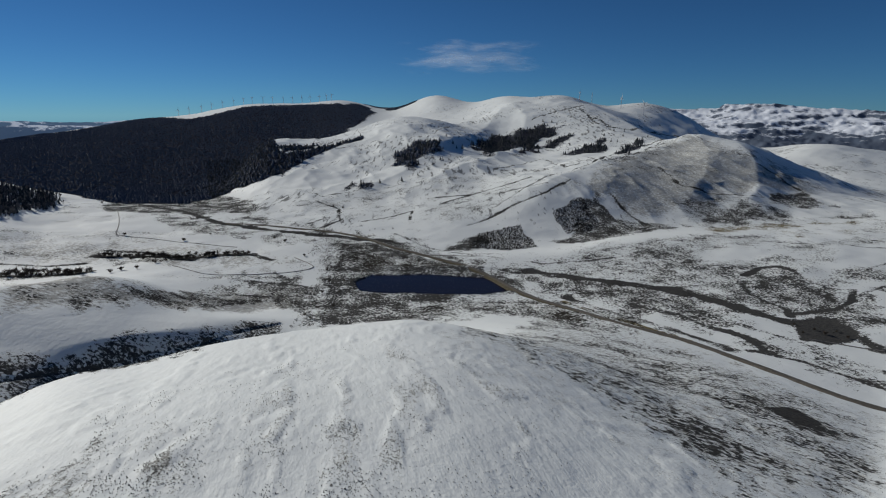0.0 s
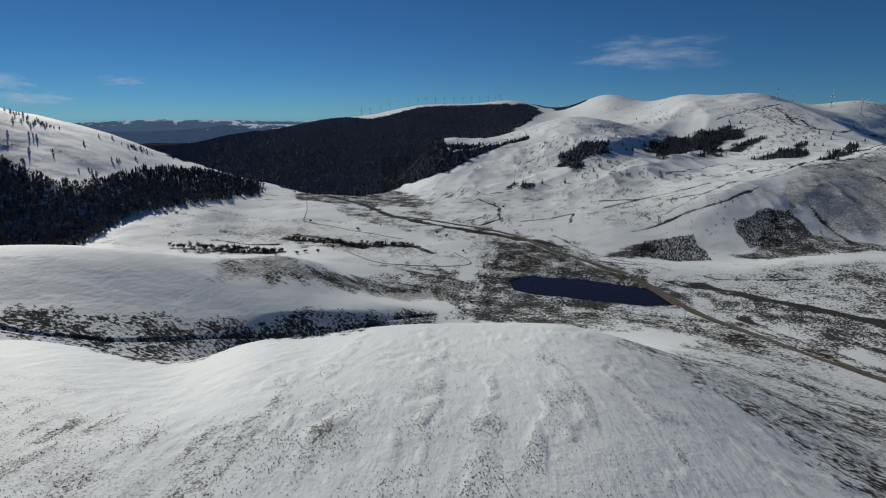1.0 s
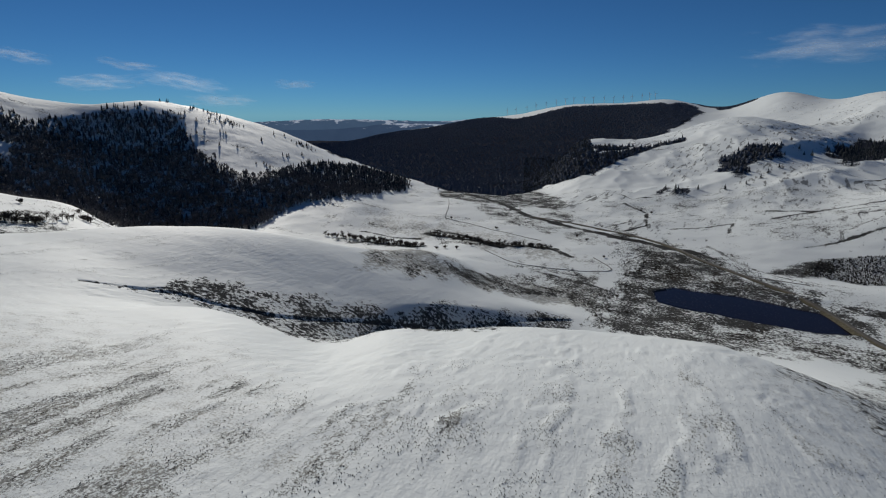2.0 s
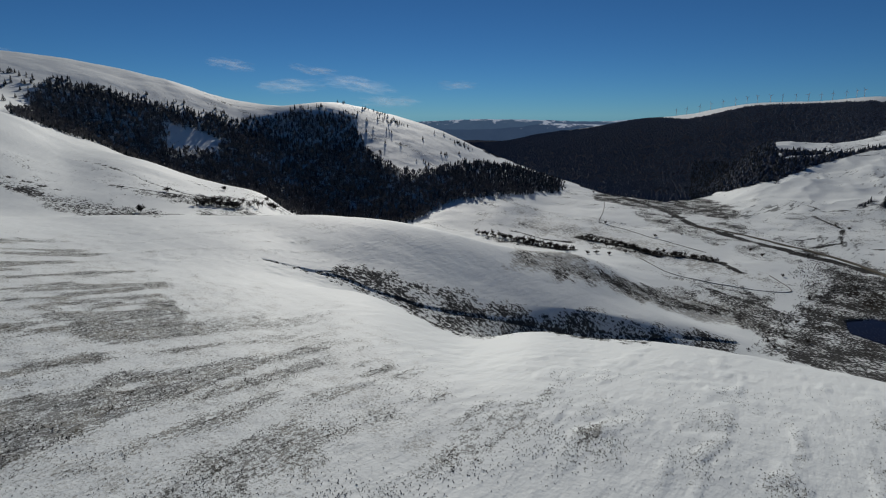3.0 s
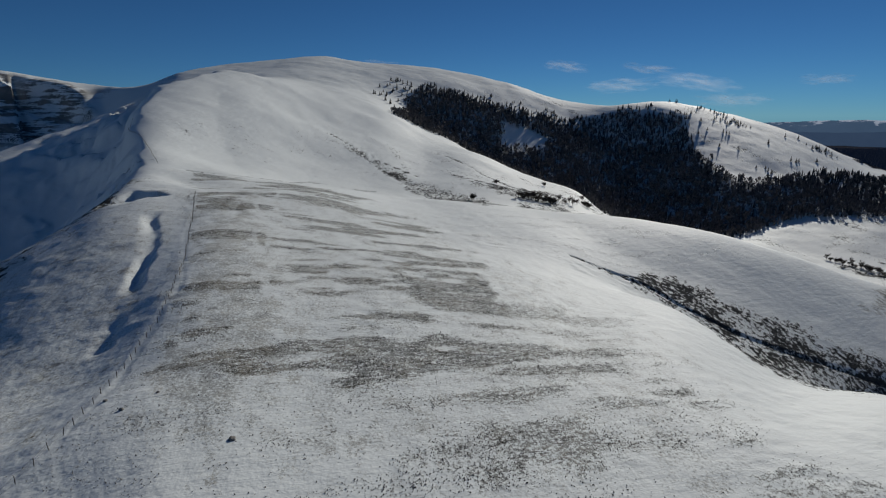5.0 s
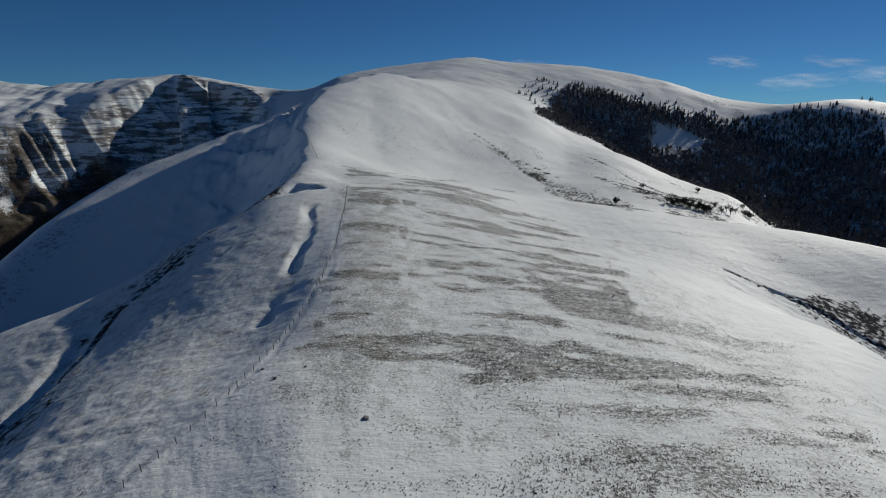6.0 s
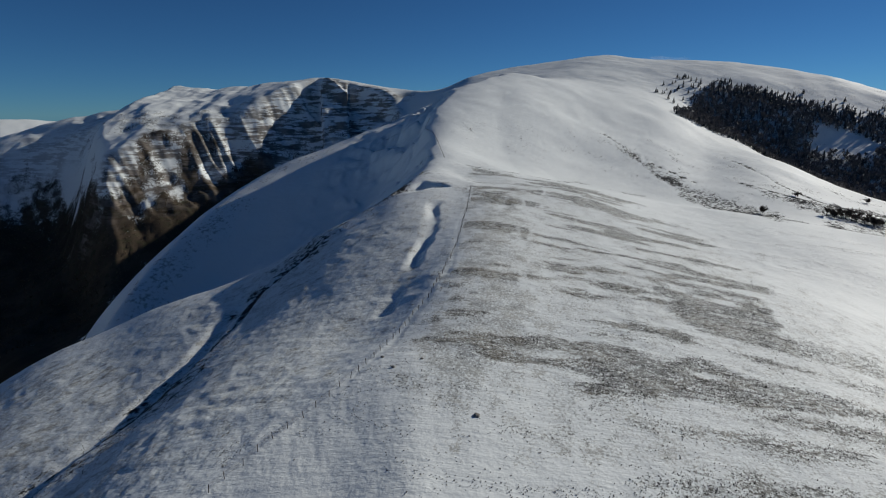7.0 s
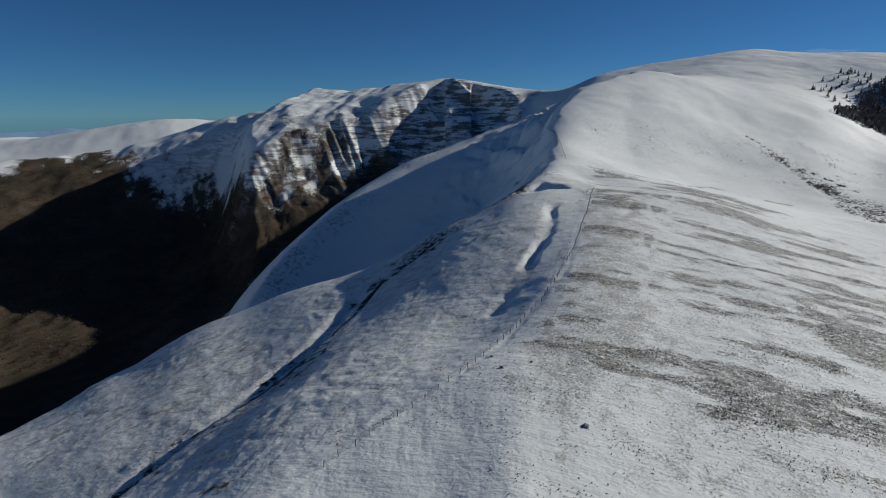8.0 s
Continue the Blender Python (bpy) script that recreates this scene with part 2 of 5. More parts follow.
SECTIONS["hill"] = (104, [
    (-45, 1400, -12), (-39.2, 1380, -16.6), (-36.5, 1380, 11.1), (-32.2, 1420, 53.4), (-27.6, 1450, 101), (-23.7, 1470, 76.9), (-19, 1500, 77.5), (-14, 1550, 74),
    (-8, 1650, 54.1), (0, 1850, 124.5), (4.1, 1900, 156.9), (8.8, 1850, 108), (14.5, 1700, 76.3), (19.3, 1600, 106.8), (21, 1580, -25.2), (25.5, 1600, -81.8),
    (31, 1400, -17.9), (35.8, 1200, 10.5), (37.3, 1190, 21.6), (41.5, 1290, 42.4), (45, 1340, 71.3), (48.4, 1340, 114.3), (52.9, 1300, 140.7), (57.2, 1210, 167.7),
    (61.8, 1130, 182.2), (64.3, 1080, 155.5), (66.2, 1130, 166.4), (70.6, 1160, 181), (74.5, 1190, 213.5), (78.1, 1210, 228.7), (84, 1220, 254.6), (89, 1220, 261.5),
    (94.6, 1220, 275.5), (97, 1220, 258.1), (100.4, 1210, 254.9), (103, 1180, 244.2), (105, 1130, 233), (107.5, 1070, 215), (110.8, 1050, 185.4), (113, 1120, 200.5),
    (118.2, 1180, 217.6), (121.6, 1200, 235.6), (124.5, 1240, 217.2), (127.9, 1290, 213.8), (132.5, 1330, 197.9), (138, 1380, 170.2), (143.3, 1430, 146.7), (146, 1450, 126.4),
    (150, 1480, 91.9), (154, 1500, 72.3), (161, 1500, 54.1), (168, 1500, 55.6), (185, 1700, 170), (230, 1700, 170), (275, 1700, 170),
])
SECTIONS["dale"] = (34, [
    (-45, 1800, -30), (-36, 1800, -20), (-28, 1850, 0), (-20, 1950, 95), (-12, 2050, 165), (-5, 2150, 150), (0, 2300, 120), (5, 2400, 105),
    (10, 2250, 60), (15, 2100, 10), (20, 2000, -40), (26, 2000, -60), (33, 1800, -60), (40, 1750, -70), (46, 1700, -60), (52, 1600, 0),
    (60, 1500, 40), (75, 1500, 120), (90, 1500, 150), (105, 1500, 130), (115, 1600, 80), (125, 1700, 80), (140, 1800, -10), (150, 1800, -40),
    (165, 1850, -60), (185, 2200, 80), (230, 2200, 80), (275, 2200, 80),
])
SECTIONS["ridge"] = (50, [
    (-45, 2400, 7.4), (-38.7, 2400, 18.6), (-33.7, 2400, 63), (-29.9, 2450, 8.1), (-27.5, 2500, 13.4), (-24, 2750, 142.9), (-21.5, 2850, 181.9), (-18.9, 2900, 241.1),
    (-16.3, 2850, 165.1), (-14.2, 2750, 211.3), (-10.8, 2700, 271.1), (-8.6, 2750, 207.4), (-5.7, 3000, 283.4), (-2.3, 3500, 188.4), (1.2, 3700, 331), (4.1, 3900, 199.6),
    (5.3, 4000, 179), (8.7, 4100, 223.1), (11, 4100, 293.1), (13.2, 4100, 220.9), (16.5, 4100, 238.5), (19.1, 4100, 231.2), (21.7, 4100, 218.6), (24.3, 4100, 148.6),
    (27, 4100, 144.8), (31.3, 4100, 97.9), (35.5, 4100, 47.8), (39.2, 4050, 18.1), (43.2, 3900, -58.2), (48, 3600, -51.3), (54, 3300, 5.9), (62, 2900, 99.4),
    (75, 2600, 195.4), (90, 2600, 240.8), (105, 2600, 195.4), (115, 2600, 159.1), (128, 2500, 158.7), (138, 2300, 125.9), (143.3, 2200, 127), (148.2, 2200, 142.3),
    (152.8, 2250, 114.7), (157.1, 2300, 81.7), (161, 2400, 62), (168, 2500, 54), (185, 2800, 160), (230, 2800, 160), (275, 2800, 160),
])
SECTIONS["plain"] = (8, [
    (-45, 4420, -40), (0, 4420, -40), (20, 4420, -40), (45, 4420, -40), (90, 4420, -40), (135, 4420, -40), (168, 4420, -40), (185, 4300, 40),
    (230, 4300, 40), (275, 4300, 40),
])
SECTIONS["edge"] = (3, [
    (-45, 4750, 10), (0, 4750, 10), (45, 4750, 10), (90, 4750, 10), (135, 4750, 10), (168, 4750, 10), (185, 4700, 20), (230, 4700, 20),
    (275, 4700, 20),
])


def monotone(xs, ys, x):
    """Cubic curve through (xs, ys) that does not overshoot."""
    h = np.diff(xs)
    d = np.diff(ys) / h
    m = np.zeros_like(ys)
    same = d[1:] * d[:-1] > 0
    w1, w2 = 2 * h[1:] + h[:-1], h[1:] + 2 * h[:-1]
    safe = np.where(same, d[1:] * d[:-1], 1)
    m[1:-1] = np.where(same, (w1 + w2) * safe / (w1 * d[1:] + w2 * d[:-1] + 1e-30 * (~same)), 0)
    m[0], m[-1] = d[0], d[-1]
    i = np.clip(np.searchsorted(xs, x) - 1, 0, len(xs) - 2)
    s = (x - xs[i]) / h[i]
    return (ys[i] * (1 + 2 * s) * (1 - s) ** 2 + m[i] * h[i] * s * (1 - s) ** 2
            + ys[i + 1] * s * s * (3 - 2 * s) + m[i + 1] * h[i] * s * s * (s - 1))


def hashed(n):
    n = n & 0x7FFFFFFF
    n = ((n ^ (n >> 13)) * 1274126177) & 0x7FFFFFFF
    return ((n ^ (n >> 16)) & 0xFFFF) / 65535.0


def rough(x, y, size, seed=0, octaves=4):
    """Fractal value noise about 0, of about -1 to 1, with features of that size."""
    total, gain, norm = 0, 1.0, 0
    for o in range(octaves):
        u, v = x / size * 2 ** o + 17.3 * o, y / size * 2 ** o - 9.1 * o
        i, j = np.floor(u), np.floor(v)
        a, b = u - i, v - j
        a, b = a * a * (3 - 2 * a), b * b * (3 - 2 * b)
        corner = i.astype(np.int64) * 374761393 + j.astype(np.int64) * 668265263 + (seed + o) * 1442695041
        low = hashed(corner) * (1 - a) + hashed(corner + 374761393) * a
        high = hashed(corner + 668265263) * (1 - a) + hashed(corner + 374761393 + 668265263) * a
        total = total + gain * (low * (1 - b) + high * b - 0.5) * 2
        norm, gain = norm + gain, gain * 0.5
    return total / norm


def smooth(a, b, x):
    s = np.clip((x - a) / (b - a), 0, 1)
    return s * s * (3 - 2 * s)


BEARINGS = np.concatenate([np.arange(-44, 167, 0.18), np.arange(167, 316, 1.5)])


def soften(curves, spread=6):
    """Rounds off the sections along their length."""
    w = np.exp(-0.5 * (np.arange(-3 * spread, 3 * spread + 1) / spread) ** 2)
    padded = np.concatenate([curves[:, -3 * spread:], curves, curves[:, :3 * spread]], 1)
    return np.array([np.convolve(c, w / w.sum(), "valid") for c in padded])


def loft():
    rs, zs, subs = [], [], []
    for sub, nodes in SECTIONS.values():
        nodes = sorted(nodes)
        a = np.array([n[0] for n in nodes], float)
        a = np.concatenate([a - 360, a, a + 360])
        rs.append(monotone(a, np.tile([float(n[1]) for n in nodes], 3), BEARINGS))
        zs.append(monotone(a, np.tile([float(n[2]) for n in nodes], 3), BEARINGS))
        subs.append(sub)
    rs, zs = np.array(rs), np.array(zs)
    rs = np.vstack([soften(rs[:3], 18), soften(rs[3:])])
    zs = np.vstack([soften(zs[:3], 12), soften(zs[3:])])
    steps = [0.0]
    for k in range(1, len(subs)):
        steps += list(k - 1 + (np.arange(subs[k]) + 1) / subs[k])
    steps = np.array(steps)
    low = np.minimum(steps.astype(int), len(subs) - 2)
    part = (steps - low)[:, None]
    rr = rs[low] * (rs[low + 1] / rs[low]) ** part
    zz = np.array([monotone(np.log(rs[:, c]), zs[:, c], np.log(rr[:, c])) for c in range(len(BEARINGS))]).T
    return rr, soften(zz, 8)


RINGS, HEIGHTS = loft()
ANGLE = np.radians(BEARINGS)[None, :] + 0 * RINGS
GX, GY = -np.sin(ANGLE) * RINGS, np.cos(ANGLE) * RINGS


def off_course(x, y, course, margin=40):
    """How far points lie from a line of (bearing, distance)."""
    best = np.full(x.shape, 1e9)
    px, py = polar(np.array([c[0] for c in course], float), np.array([c[1] for c in course], float))
    box = (x > px.min() - margin) & (x < px.max() + margin) & (y > py.min() - margin) & (y < py.max() + margin)
    u, v = x[box], y[box]
    u, v = u + 1.5 * rough(u, v, 14, 41, 2), v + 1.5 * rough(u, v, 14, 42, 2)
    near = np.full(u.shape, 1e9)
    for k in range(len(px) - 1):
        dx, dy = px[k + 1] - px[k], py[k + 1] - py[k]
        s = np.clip(((u - px[k]) * dx + (v - py[k]) * dy) / (dx * dx + dy * dy + 1e-9), 0, 1)
        near = np.minimum(near, np.hypot(u - px[k] - s * dx, v - py[k] - s * dy))
    best[box] = near
    return best


def polar(bearing, distance):
    t = np.radians(bearing)
    return -np.sin(t) * distance, np.cos(t) * distance


# kind of cover, density, half width, depth of the cut, course (bearing, distance)
LAND_LINES = []
LAND_LINES.append(("heath", 0.9, 7, 0, [(34, 672), (30.9, 658), (27, 609), (23.6, 624), (20.5, 615)]))
LAND_LINES.append(("heath", 0.9, 6, 0, [(41.1, 616), (38.7, 602), (35.8, 587), (34.6, 593)]))
LAND_LINES.append(("heath", 0.95, 8, 0, [(29.5, 1036), (26.2, 937), (23.3, 822), (19.6, 757), (15.1, 711), (11.6, 687), (6.8, 644)]))
LAND_LINES.append(("heath", 0.8, 5, 0, [(33.2, 703), (30, 670), (27, 609), (23.6, 624), (20.5, 615), (18.7, 582)]))
LAND_LINES.append(("heath", 0.7, 4, 0, [(40.9, 674), (37.9, 649), (35.1, 643)]))
LAND_LINES.append(("heath", 0.7, 3, 0, [(27.1, 441), (22.4, 460), (16.7, 451), (14.4, 441)]))
LAND_LINES.append(("heath", 0.7, 3, 0, [(22.2, 508), (17.8, 489), (14.3, 467)]))
LAND_LINES.append(("heath", 0.8, 3, 0, [(13.8, 932), (11.5, 873), (11.5, 779), (13.3, 746)]))
LAND_LINES.append(("heath", 0.7, 2.5, 0, [(9.2, 769), (5.5, 792), (3.7, 811), (4, 757)]))
LAND_LINES.append(("heath", 0.7, 2.5, 0, [(1.3, 881), (-2.4, 871), (-6.6, 870)]))
LAND_LINES.append(("heath", 0.6, 3, 0, [(-5.3, 1083), (-10, 1343), (-12.3, 1029), (-17.2, 1081), (-20.3, 1302), (-23.7, 2256)]))
LAND_LINES.append(("heath", 0.8, 5, 0, [(-14.2, 1989), (-15.4, 1929), (-16.5, 1813), (-18.6, 1803), (-21.2, 2041), (-22.8, 2145)]))
LAND_LINES.append(("heath", 0.7, 6, 0, [(-8.7, 1960), (-12, 2120), (-13.6, 2208)]))
LAND_LINES.append(("heath", 0.55, 3.5, 0, [(-28.5, 551), (-30.7, 496), (-33.6, 456), (-35.5, 520), (-37.4, 562), (-40.4, 558)]))
LAND_LINES.append(("heath", 0.5, 2, 0, [(-35.7, 404), (-38.6, 408), (-41.2, 412)]))
LAND_LINES.append(("heath", 0.5, 1.8, 0, [(-38, 434), (-41, 446)]))
LAND_LINES.append(("heath", 0.56, 4, 0, [(-8, 498), (-13, 466), (-18.8, 447), (-27, 417), (-34.4, 397), (-41.5, 373)]))
LAND_LINES.append(("heath", 0.6, 2, 0, [(-30, 697), (-35.3, 709), (-39.9, 732)]))
LAND_LINES.append(("heath", 0.5, 3, 0, [(5.6, 686), (1.9, 607), (-4.3, 559), (-10.4, 538), (-18.5, 567)]))
LAND_LINES.append(("heath", 1.1, 8, 0, [(-6.8, 516), (-9.9, 513), (-12.9, 504), (-16.4, 492), (-21.5, 482), (-26.3, 469), (-29.4, 449), (-31.1, 443), (-33.7, 435)]))
LAND_LINES.append(("heath", 0.85, 7, 0, [(-35, 427), (-39.1, 428), (-41.2, 412)]))
LAND_LINES.append(("heath", 0.72, 5, 0, [(-13, 441), (-18.4, 401), (-23.5, 379), (-26.8, 363), (-29.3, 350)]))
LAND_LINES.append(("heath", 1.05, 3.6, 0, [(-30, 546), (-31.1, 575), (-32.4, 583), (-33.7, 573), (-34.5, 557)]))
LAND_LINES.append(("heath", 1.05, 3.4, 0, [(-29.7, 514), (-30.7, 493), (-32.1, 479), (-33.7, 467), (-34.1, 450)]))
LAND_LINES.append(("heath", 0.75, 2.5, 0, [(-30, 546), (-31, 529), (-32.4, 523), (-32.8, 490), (-33.7, 467)]))
LAND_LINES.append(("heath", 1, 3.2, 0, [(-33.7, 534), (-35.4, 549), (-36.2, 541), (-38.4, 549), (-38.2, 517), (-37.3, 487), (-34.1, 456)]))
LAND_LINES.append(("heath", 0.8, 5, 0, [(-34.5, 546), (-35.7, 530), (-36.6, 514), (-36.5, 487)]))
LAND_LINES.append(("heath", 0.7, 2.5, 0, [(-38.2, 517), (-39.4, 553), (-40.4, 573)]))
LAND_LINES.append(("heath", 0.7, 2, 0, [(-36.2, 461), (-38.2, 463), (-40.8, 480)]))
LAND_LINES.append(("heath", 0.65, 2, 0, [(-37, 560), (-38.8, 604), (-40.1, 655)]))
LAND_LINES.append(("heath", 0.8, 5, 0, [(-18.9, 434), (-24.5, 410), (-27.7, 394), (-31.2, 382), (-32.8, 358)]))
LAND_LINES.append(("heath", 0.7, 4, 0, [(-23.4, 412), (-28.5, 436), (-31.4, 441)]))
LAND_LINES.append(("grass", 0.8, 5, 0, [(-13, 428), (-19, 385), (-23.6, 359), (-26.3, 346)]))
LAND_LINES.append(("heath", 0.75, 4, 0, [(-31.3, 355), (-35.5, 355), (-39, 347), (-41.8, 341)]))
LAND_LINES.append(("heath", 0.75, 5, 0, [(-13.4, 2131), (-14.2, 2005), (-14.9, 1876), (-16.2, 1815), (-18.6, 1789), (-20.7, 2033)]))
LAND_LINES.append(("heath", 0.7, 4, 0, [(-15.1, 1034), (-17.7, 1319), (-20.3, 1425), (-22.8, 2145)]))
LAND_LINES.append(("heath", 0.7, 3, 0, [(-29.7, 1213), (-30.9, 1193), (-32.1, 1158), (-33.4, 1132)]))
LAND_LINES.append(("heath", 0.7, 3, 0, [(-21.3, 1076), (-23.2, 960), (-25.8, 951), (-30.5, 998)]))
LAND_LINES.append(("heath", 0.7, 3, 0, [(0.7, 831), (-3.6, 881), (-6.5, 897), (-8.9, 913)]))
LAND_LINES.append(("heath", 0.6, 3, 0, [(-2.4, 709), (-6.6, 776), (-10.1, 815), (-12.9, 881)]))
LAND_LINES.append(("heath", 0.7, 3, 0, [(-16.9, 856), (-18.1, 811), (-19.9, 775), (-20.4, 762)]))
LAND_LINES.append(("heath", 0.7, 3, 0, [(-15.3, 819), (-16.5, 790), (-17.7, 757)]))
LAND_LINES.append(("heath", 0.62, 2, 1, [(63.9, 227), (60.2, 232), (55.7, 228), (51.6, 228), (45.4, 243), (39, 265), (32.6, 293), (25.8, 316), (18.2, 359)]))
LAND_LINES.append(("heath", 0.6, 1.2, 0.5, [(67.9, 221), (63.9, 227), (61.2, 234)]))
LAND_LINES.append(("heath", 0.55, 2, 0, [(35.3, 364), (30.9, 379), (26.7, 422), (21.3, 450)]))
LAND_LINES.append(("heath", 0.78, 1.7, 0.8, [(93, 502), (89.7, 465), (86.4, 444), (84.2, 431)]))
LAND_LINES.append(("heath", 0.78, 1.7, 0.4, [(90.2, 460), (86.5, 412), (81.9, 382)]))
LAND_LINES.append(("heath", 0.78, 1.7, 0.4, [(81.2, 534), (78.3, 487), (74.7, 440), (70.5, 436)]))
LAND_LINES.append(("heath", 0.78, 1.7, 0, [(80.4, 448), (77.1, 430), (75.3, 428)]))
LAND_LINES.append(("heath", 0.8, 1.5, 0.5, [(107, 294), (102.6, 292), (95.3, 352), (88.8, 359)]))
LAND_LINES.append(("heath", 0.5, 1, 0, [(112.7, 351), (110.5, 312), (107.7, 314)]))
# this heather line darkens the gully in place of its scarp's shade
LAND_LINES.append(("heath", 0.62, 1.7, 0.5, [(158, 88), (149.1, 101), (141.3, 115), (133.6, 140), (129, 168), (123, 190)]))
LAND_LINES.append(("heath", 0.4, 1.2, 0.5, [(127.2, 176), (123.4, 188), (117.9, 192)]))
LAND_LINES.append(("bare", 0.7, 0.8, 0, [(98.7, 231), (99.6, 164), (100.3, 124), (100.3, 95)]))
LAND_LINES.append(("bare", 0.7, 0.8, 0, [(100.8, 223), (101, 160), (101.4, 122)]))
LAND_LINES.append(("bare", 1, 1.3, 0.1, [(141, 57), (127.5, 68), (115.7, 87), (108.6, 125), (106.5, 220)]))
LAND_LINES.append(("heath", 0.6, 3, 0, [(14.8, 1391), (10.7, 1417), (6.1, 1447)]))
LAND_LINES.append(("heath", 0.55, 3, 0, [(4.9, 1309), (2.7, 1281), (-0.4, 1794), (-4.4, 2289)]))
LAND_LINES.append(("heath", 0.5, 3, 0, [(17.2, 1090), (13, 972), (10.6, 976), (4.7, 986)]))
LAND_LINES.append(("heath", 0.5, 3, 0, [(4, 781), (-0.5, 820), (-4.7, 845), (-10.5, 856)]))
LAND_LINES.append(("heath", 0.5, 3, 0, [(-5.3, 786), (-10, 888), (-15.2, 1040), (-19.9, 1236)]))
LAND_LINES.append(("heath", 0.5, 3, 0, [(19, 829), (14.7, 776), (11.1, 825), (7, 865)]))


# the pond's outline, x and y
POND = [(-76, 453), (-84, 478), (-72, 500), (-17, 504), (43, 491), (58, 452), (34, 443), (-45, 446)]


# sharp crests of the snowy hill: height, half width, course (bearing, distance)
SPINES = [(15, 150, [(-14.5, 2250), (-17.5, 2000), (-20.7, 1700), (-23.6, 1480)]),
          (13, 130, [(-23.6, 1480), (-21.8, 1330), (-18.8, 1190), (-15.7, 1040), (-12.9, 940), (-10.1, 850)]),
          (10, 90, [(-6.6, 2350), (-8.1, 2000), (-7.0, 1500), (-3.5, 1150), (1.9, 986)]),
          (9, 80, [(-5.5, 2250), (-3.0, 1750), (0.5, 1300), (4.5, 1080), (8.5, 1000)]),
          (7, 70, [(-24.5, 1440), (-25.5, 1250), (-25.5, 1080), (-24.5, 930)]),
          (7, 55, [(103.3, 660), (106.3, 600), (109.4, 520), (110.9, 440), (111.4, 360), (111.0, 290)]),
          (26, 100, [(134.5, 1370), (137.5, 1250), (140.0, 1150), (142.5, 1040), (145, 930)]),
          (7, 60, [(-27.7, 1400), (-29.5, 1220), (-30.0, 1060), (-29.5, 960)])]


def heather_rows(x, y):
    """Old parallel rows on the hilltop: broad and narrow ones, both broken along their length."""
    c, s = math.cos(radians(-13)), math.sin(radians(-13))
    u, v = c * x - s * y + 4 * rough(x, y, 45, 73, 2), s * x + c * y
    return rough(u, v * 0.17, 5.6, 71, 3), rough(u, v * 0.3, 2.6, 74, 2)


# steep little faces: drop, half width, reach of the hollow below, course with the low side on its right
SCARPS = [(1.7, 1.3, 5.5, [(109.2, 200), (109.9, 172), (110.9, 146), (112.2, 128)]),
          (1.2, 1.2, 5, [(112.8, 122), (114.2, 113), (115.6, 108)]),
          (4.0, 3.0, 22, [(112.6, 236), (110.4, 231), (108.4, 222)]),
          (16, 12, 90, [(103.0, 668), (105.4, 620), (107.9, 560), (110.0, 505)]),
          (13, 7, 110, [(108.6, 540), (110.4, 470), (111.3, 400), (111.6, 340), (111.2, 285)]),
          (1.3, 1.3, 8, [(129.0, 168), (133.6, 140), (141.3, 115), (149.1, 101), (158, 88)])]


def below_scarp(x, y, width, reach, course):
    """How far points have dropped over a scarp, 0 to 1, and come up again past its hollow."""
    px, py = polar(np.array([c[0] for c in course], float), np.array([c[1] for c in course], float))
    margin = reach + 3 * width + 6
    box = (x > px.min() - margin) & (x < px.max() + margin) & (y > py.min() - margin) & (y < py.max() + margin)
    fall, x, y = np.zeros(x.shape), x[box], y[box]
    bend = min(3 * width, 8)
    x, y = x + bend * rough(x, y, 22, 47, 4), y + bend * rough(x, y, 22, 48, 4)
    best, side, along = np.full(x.shape, 1e9), np.zeros(x.shape), np.zeros(x.shape)
    for k in range(len(px) - 1):
        dx, dy = px[k + 1] - px[k], py[k + 1] - py[k]
        s = np.clip(((x - px[k]) * dx + (y - py[k]) * dy) / (dx * dx + dy * dy), 0, 1)
        d = np.hypot(x - px[k] - s * dx, y - py[k] - s * dy)
        closer = d < best
        best = np.where(closer, d, best)
        side = np.where(closer, np.sign((x - px[k]) * dy - (y - py[k]) * dx) * d, side)
        along = np.where(closer, (k + s) / (len(px) - 1), along)
    ends = smooth(0, 0.15, along) * smooth(1, 0.85, along) * (0.35 + 0.65 * smooth(-0.45, 0.25, rough(x, y, 17, 49, 3)))
    fall[box] = smooth(-width, width, side) * smooth(reach, width, side) * ends * (np.abs(side) < reach + width)
    return fall


# the edge of the crag: bearing, distance, height; smooth snow above it, ribbed cliff below
CRAG_EDGE = [(113, 1040, 190), (117, 1120, 208), (121, 1180, 225), (124.5, 1130, 211), (127.3, 1085, 185), (130.3, 1050, 152), (133.7, 1030, 140), (137.1, 1005, 124), (139.9, 980, 97), (142.2, 950, 64), (146, 900, 0)]


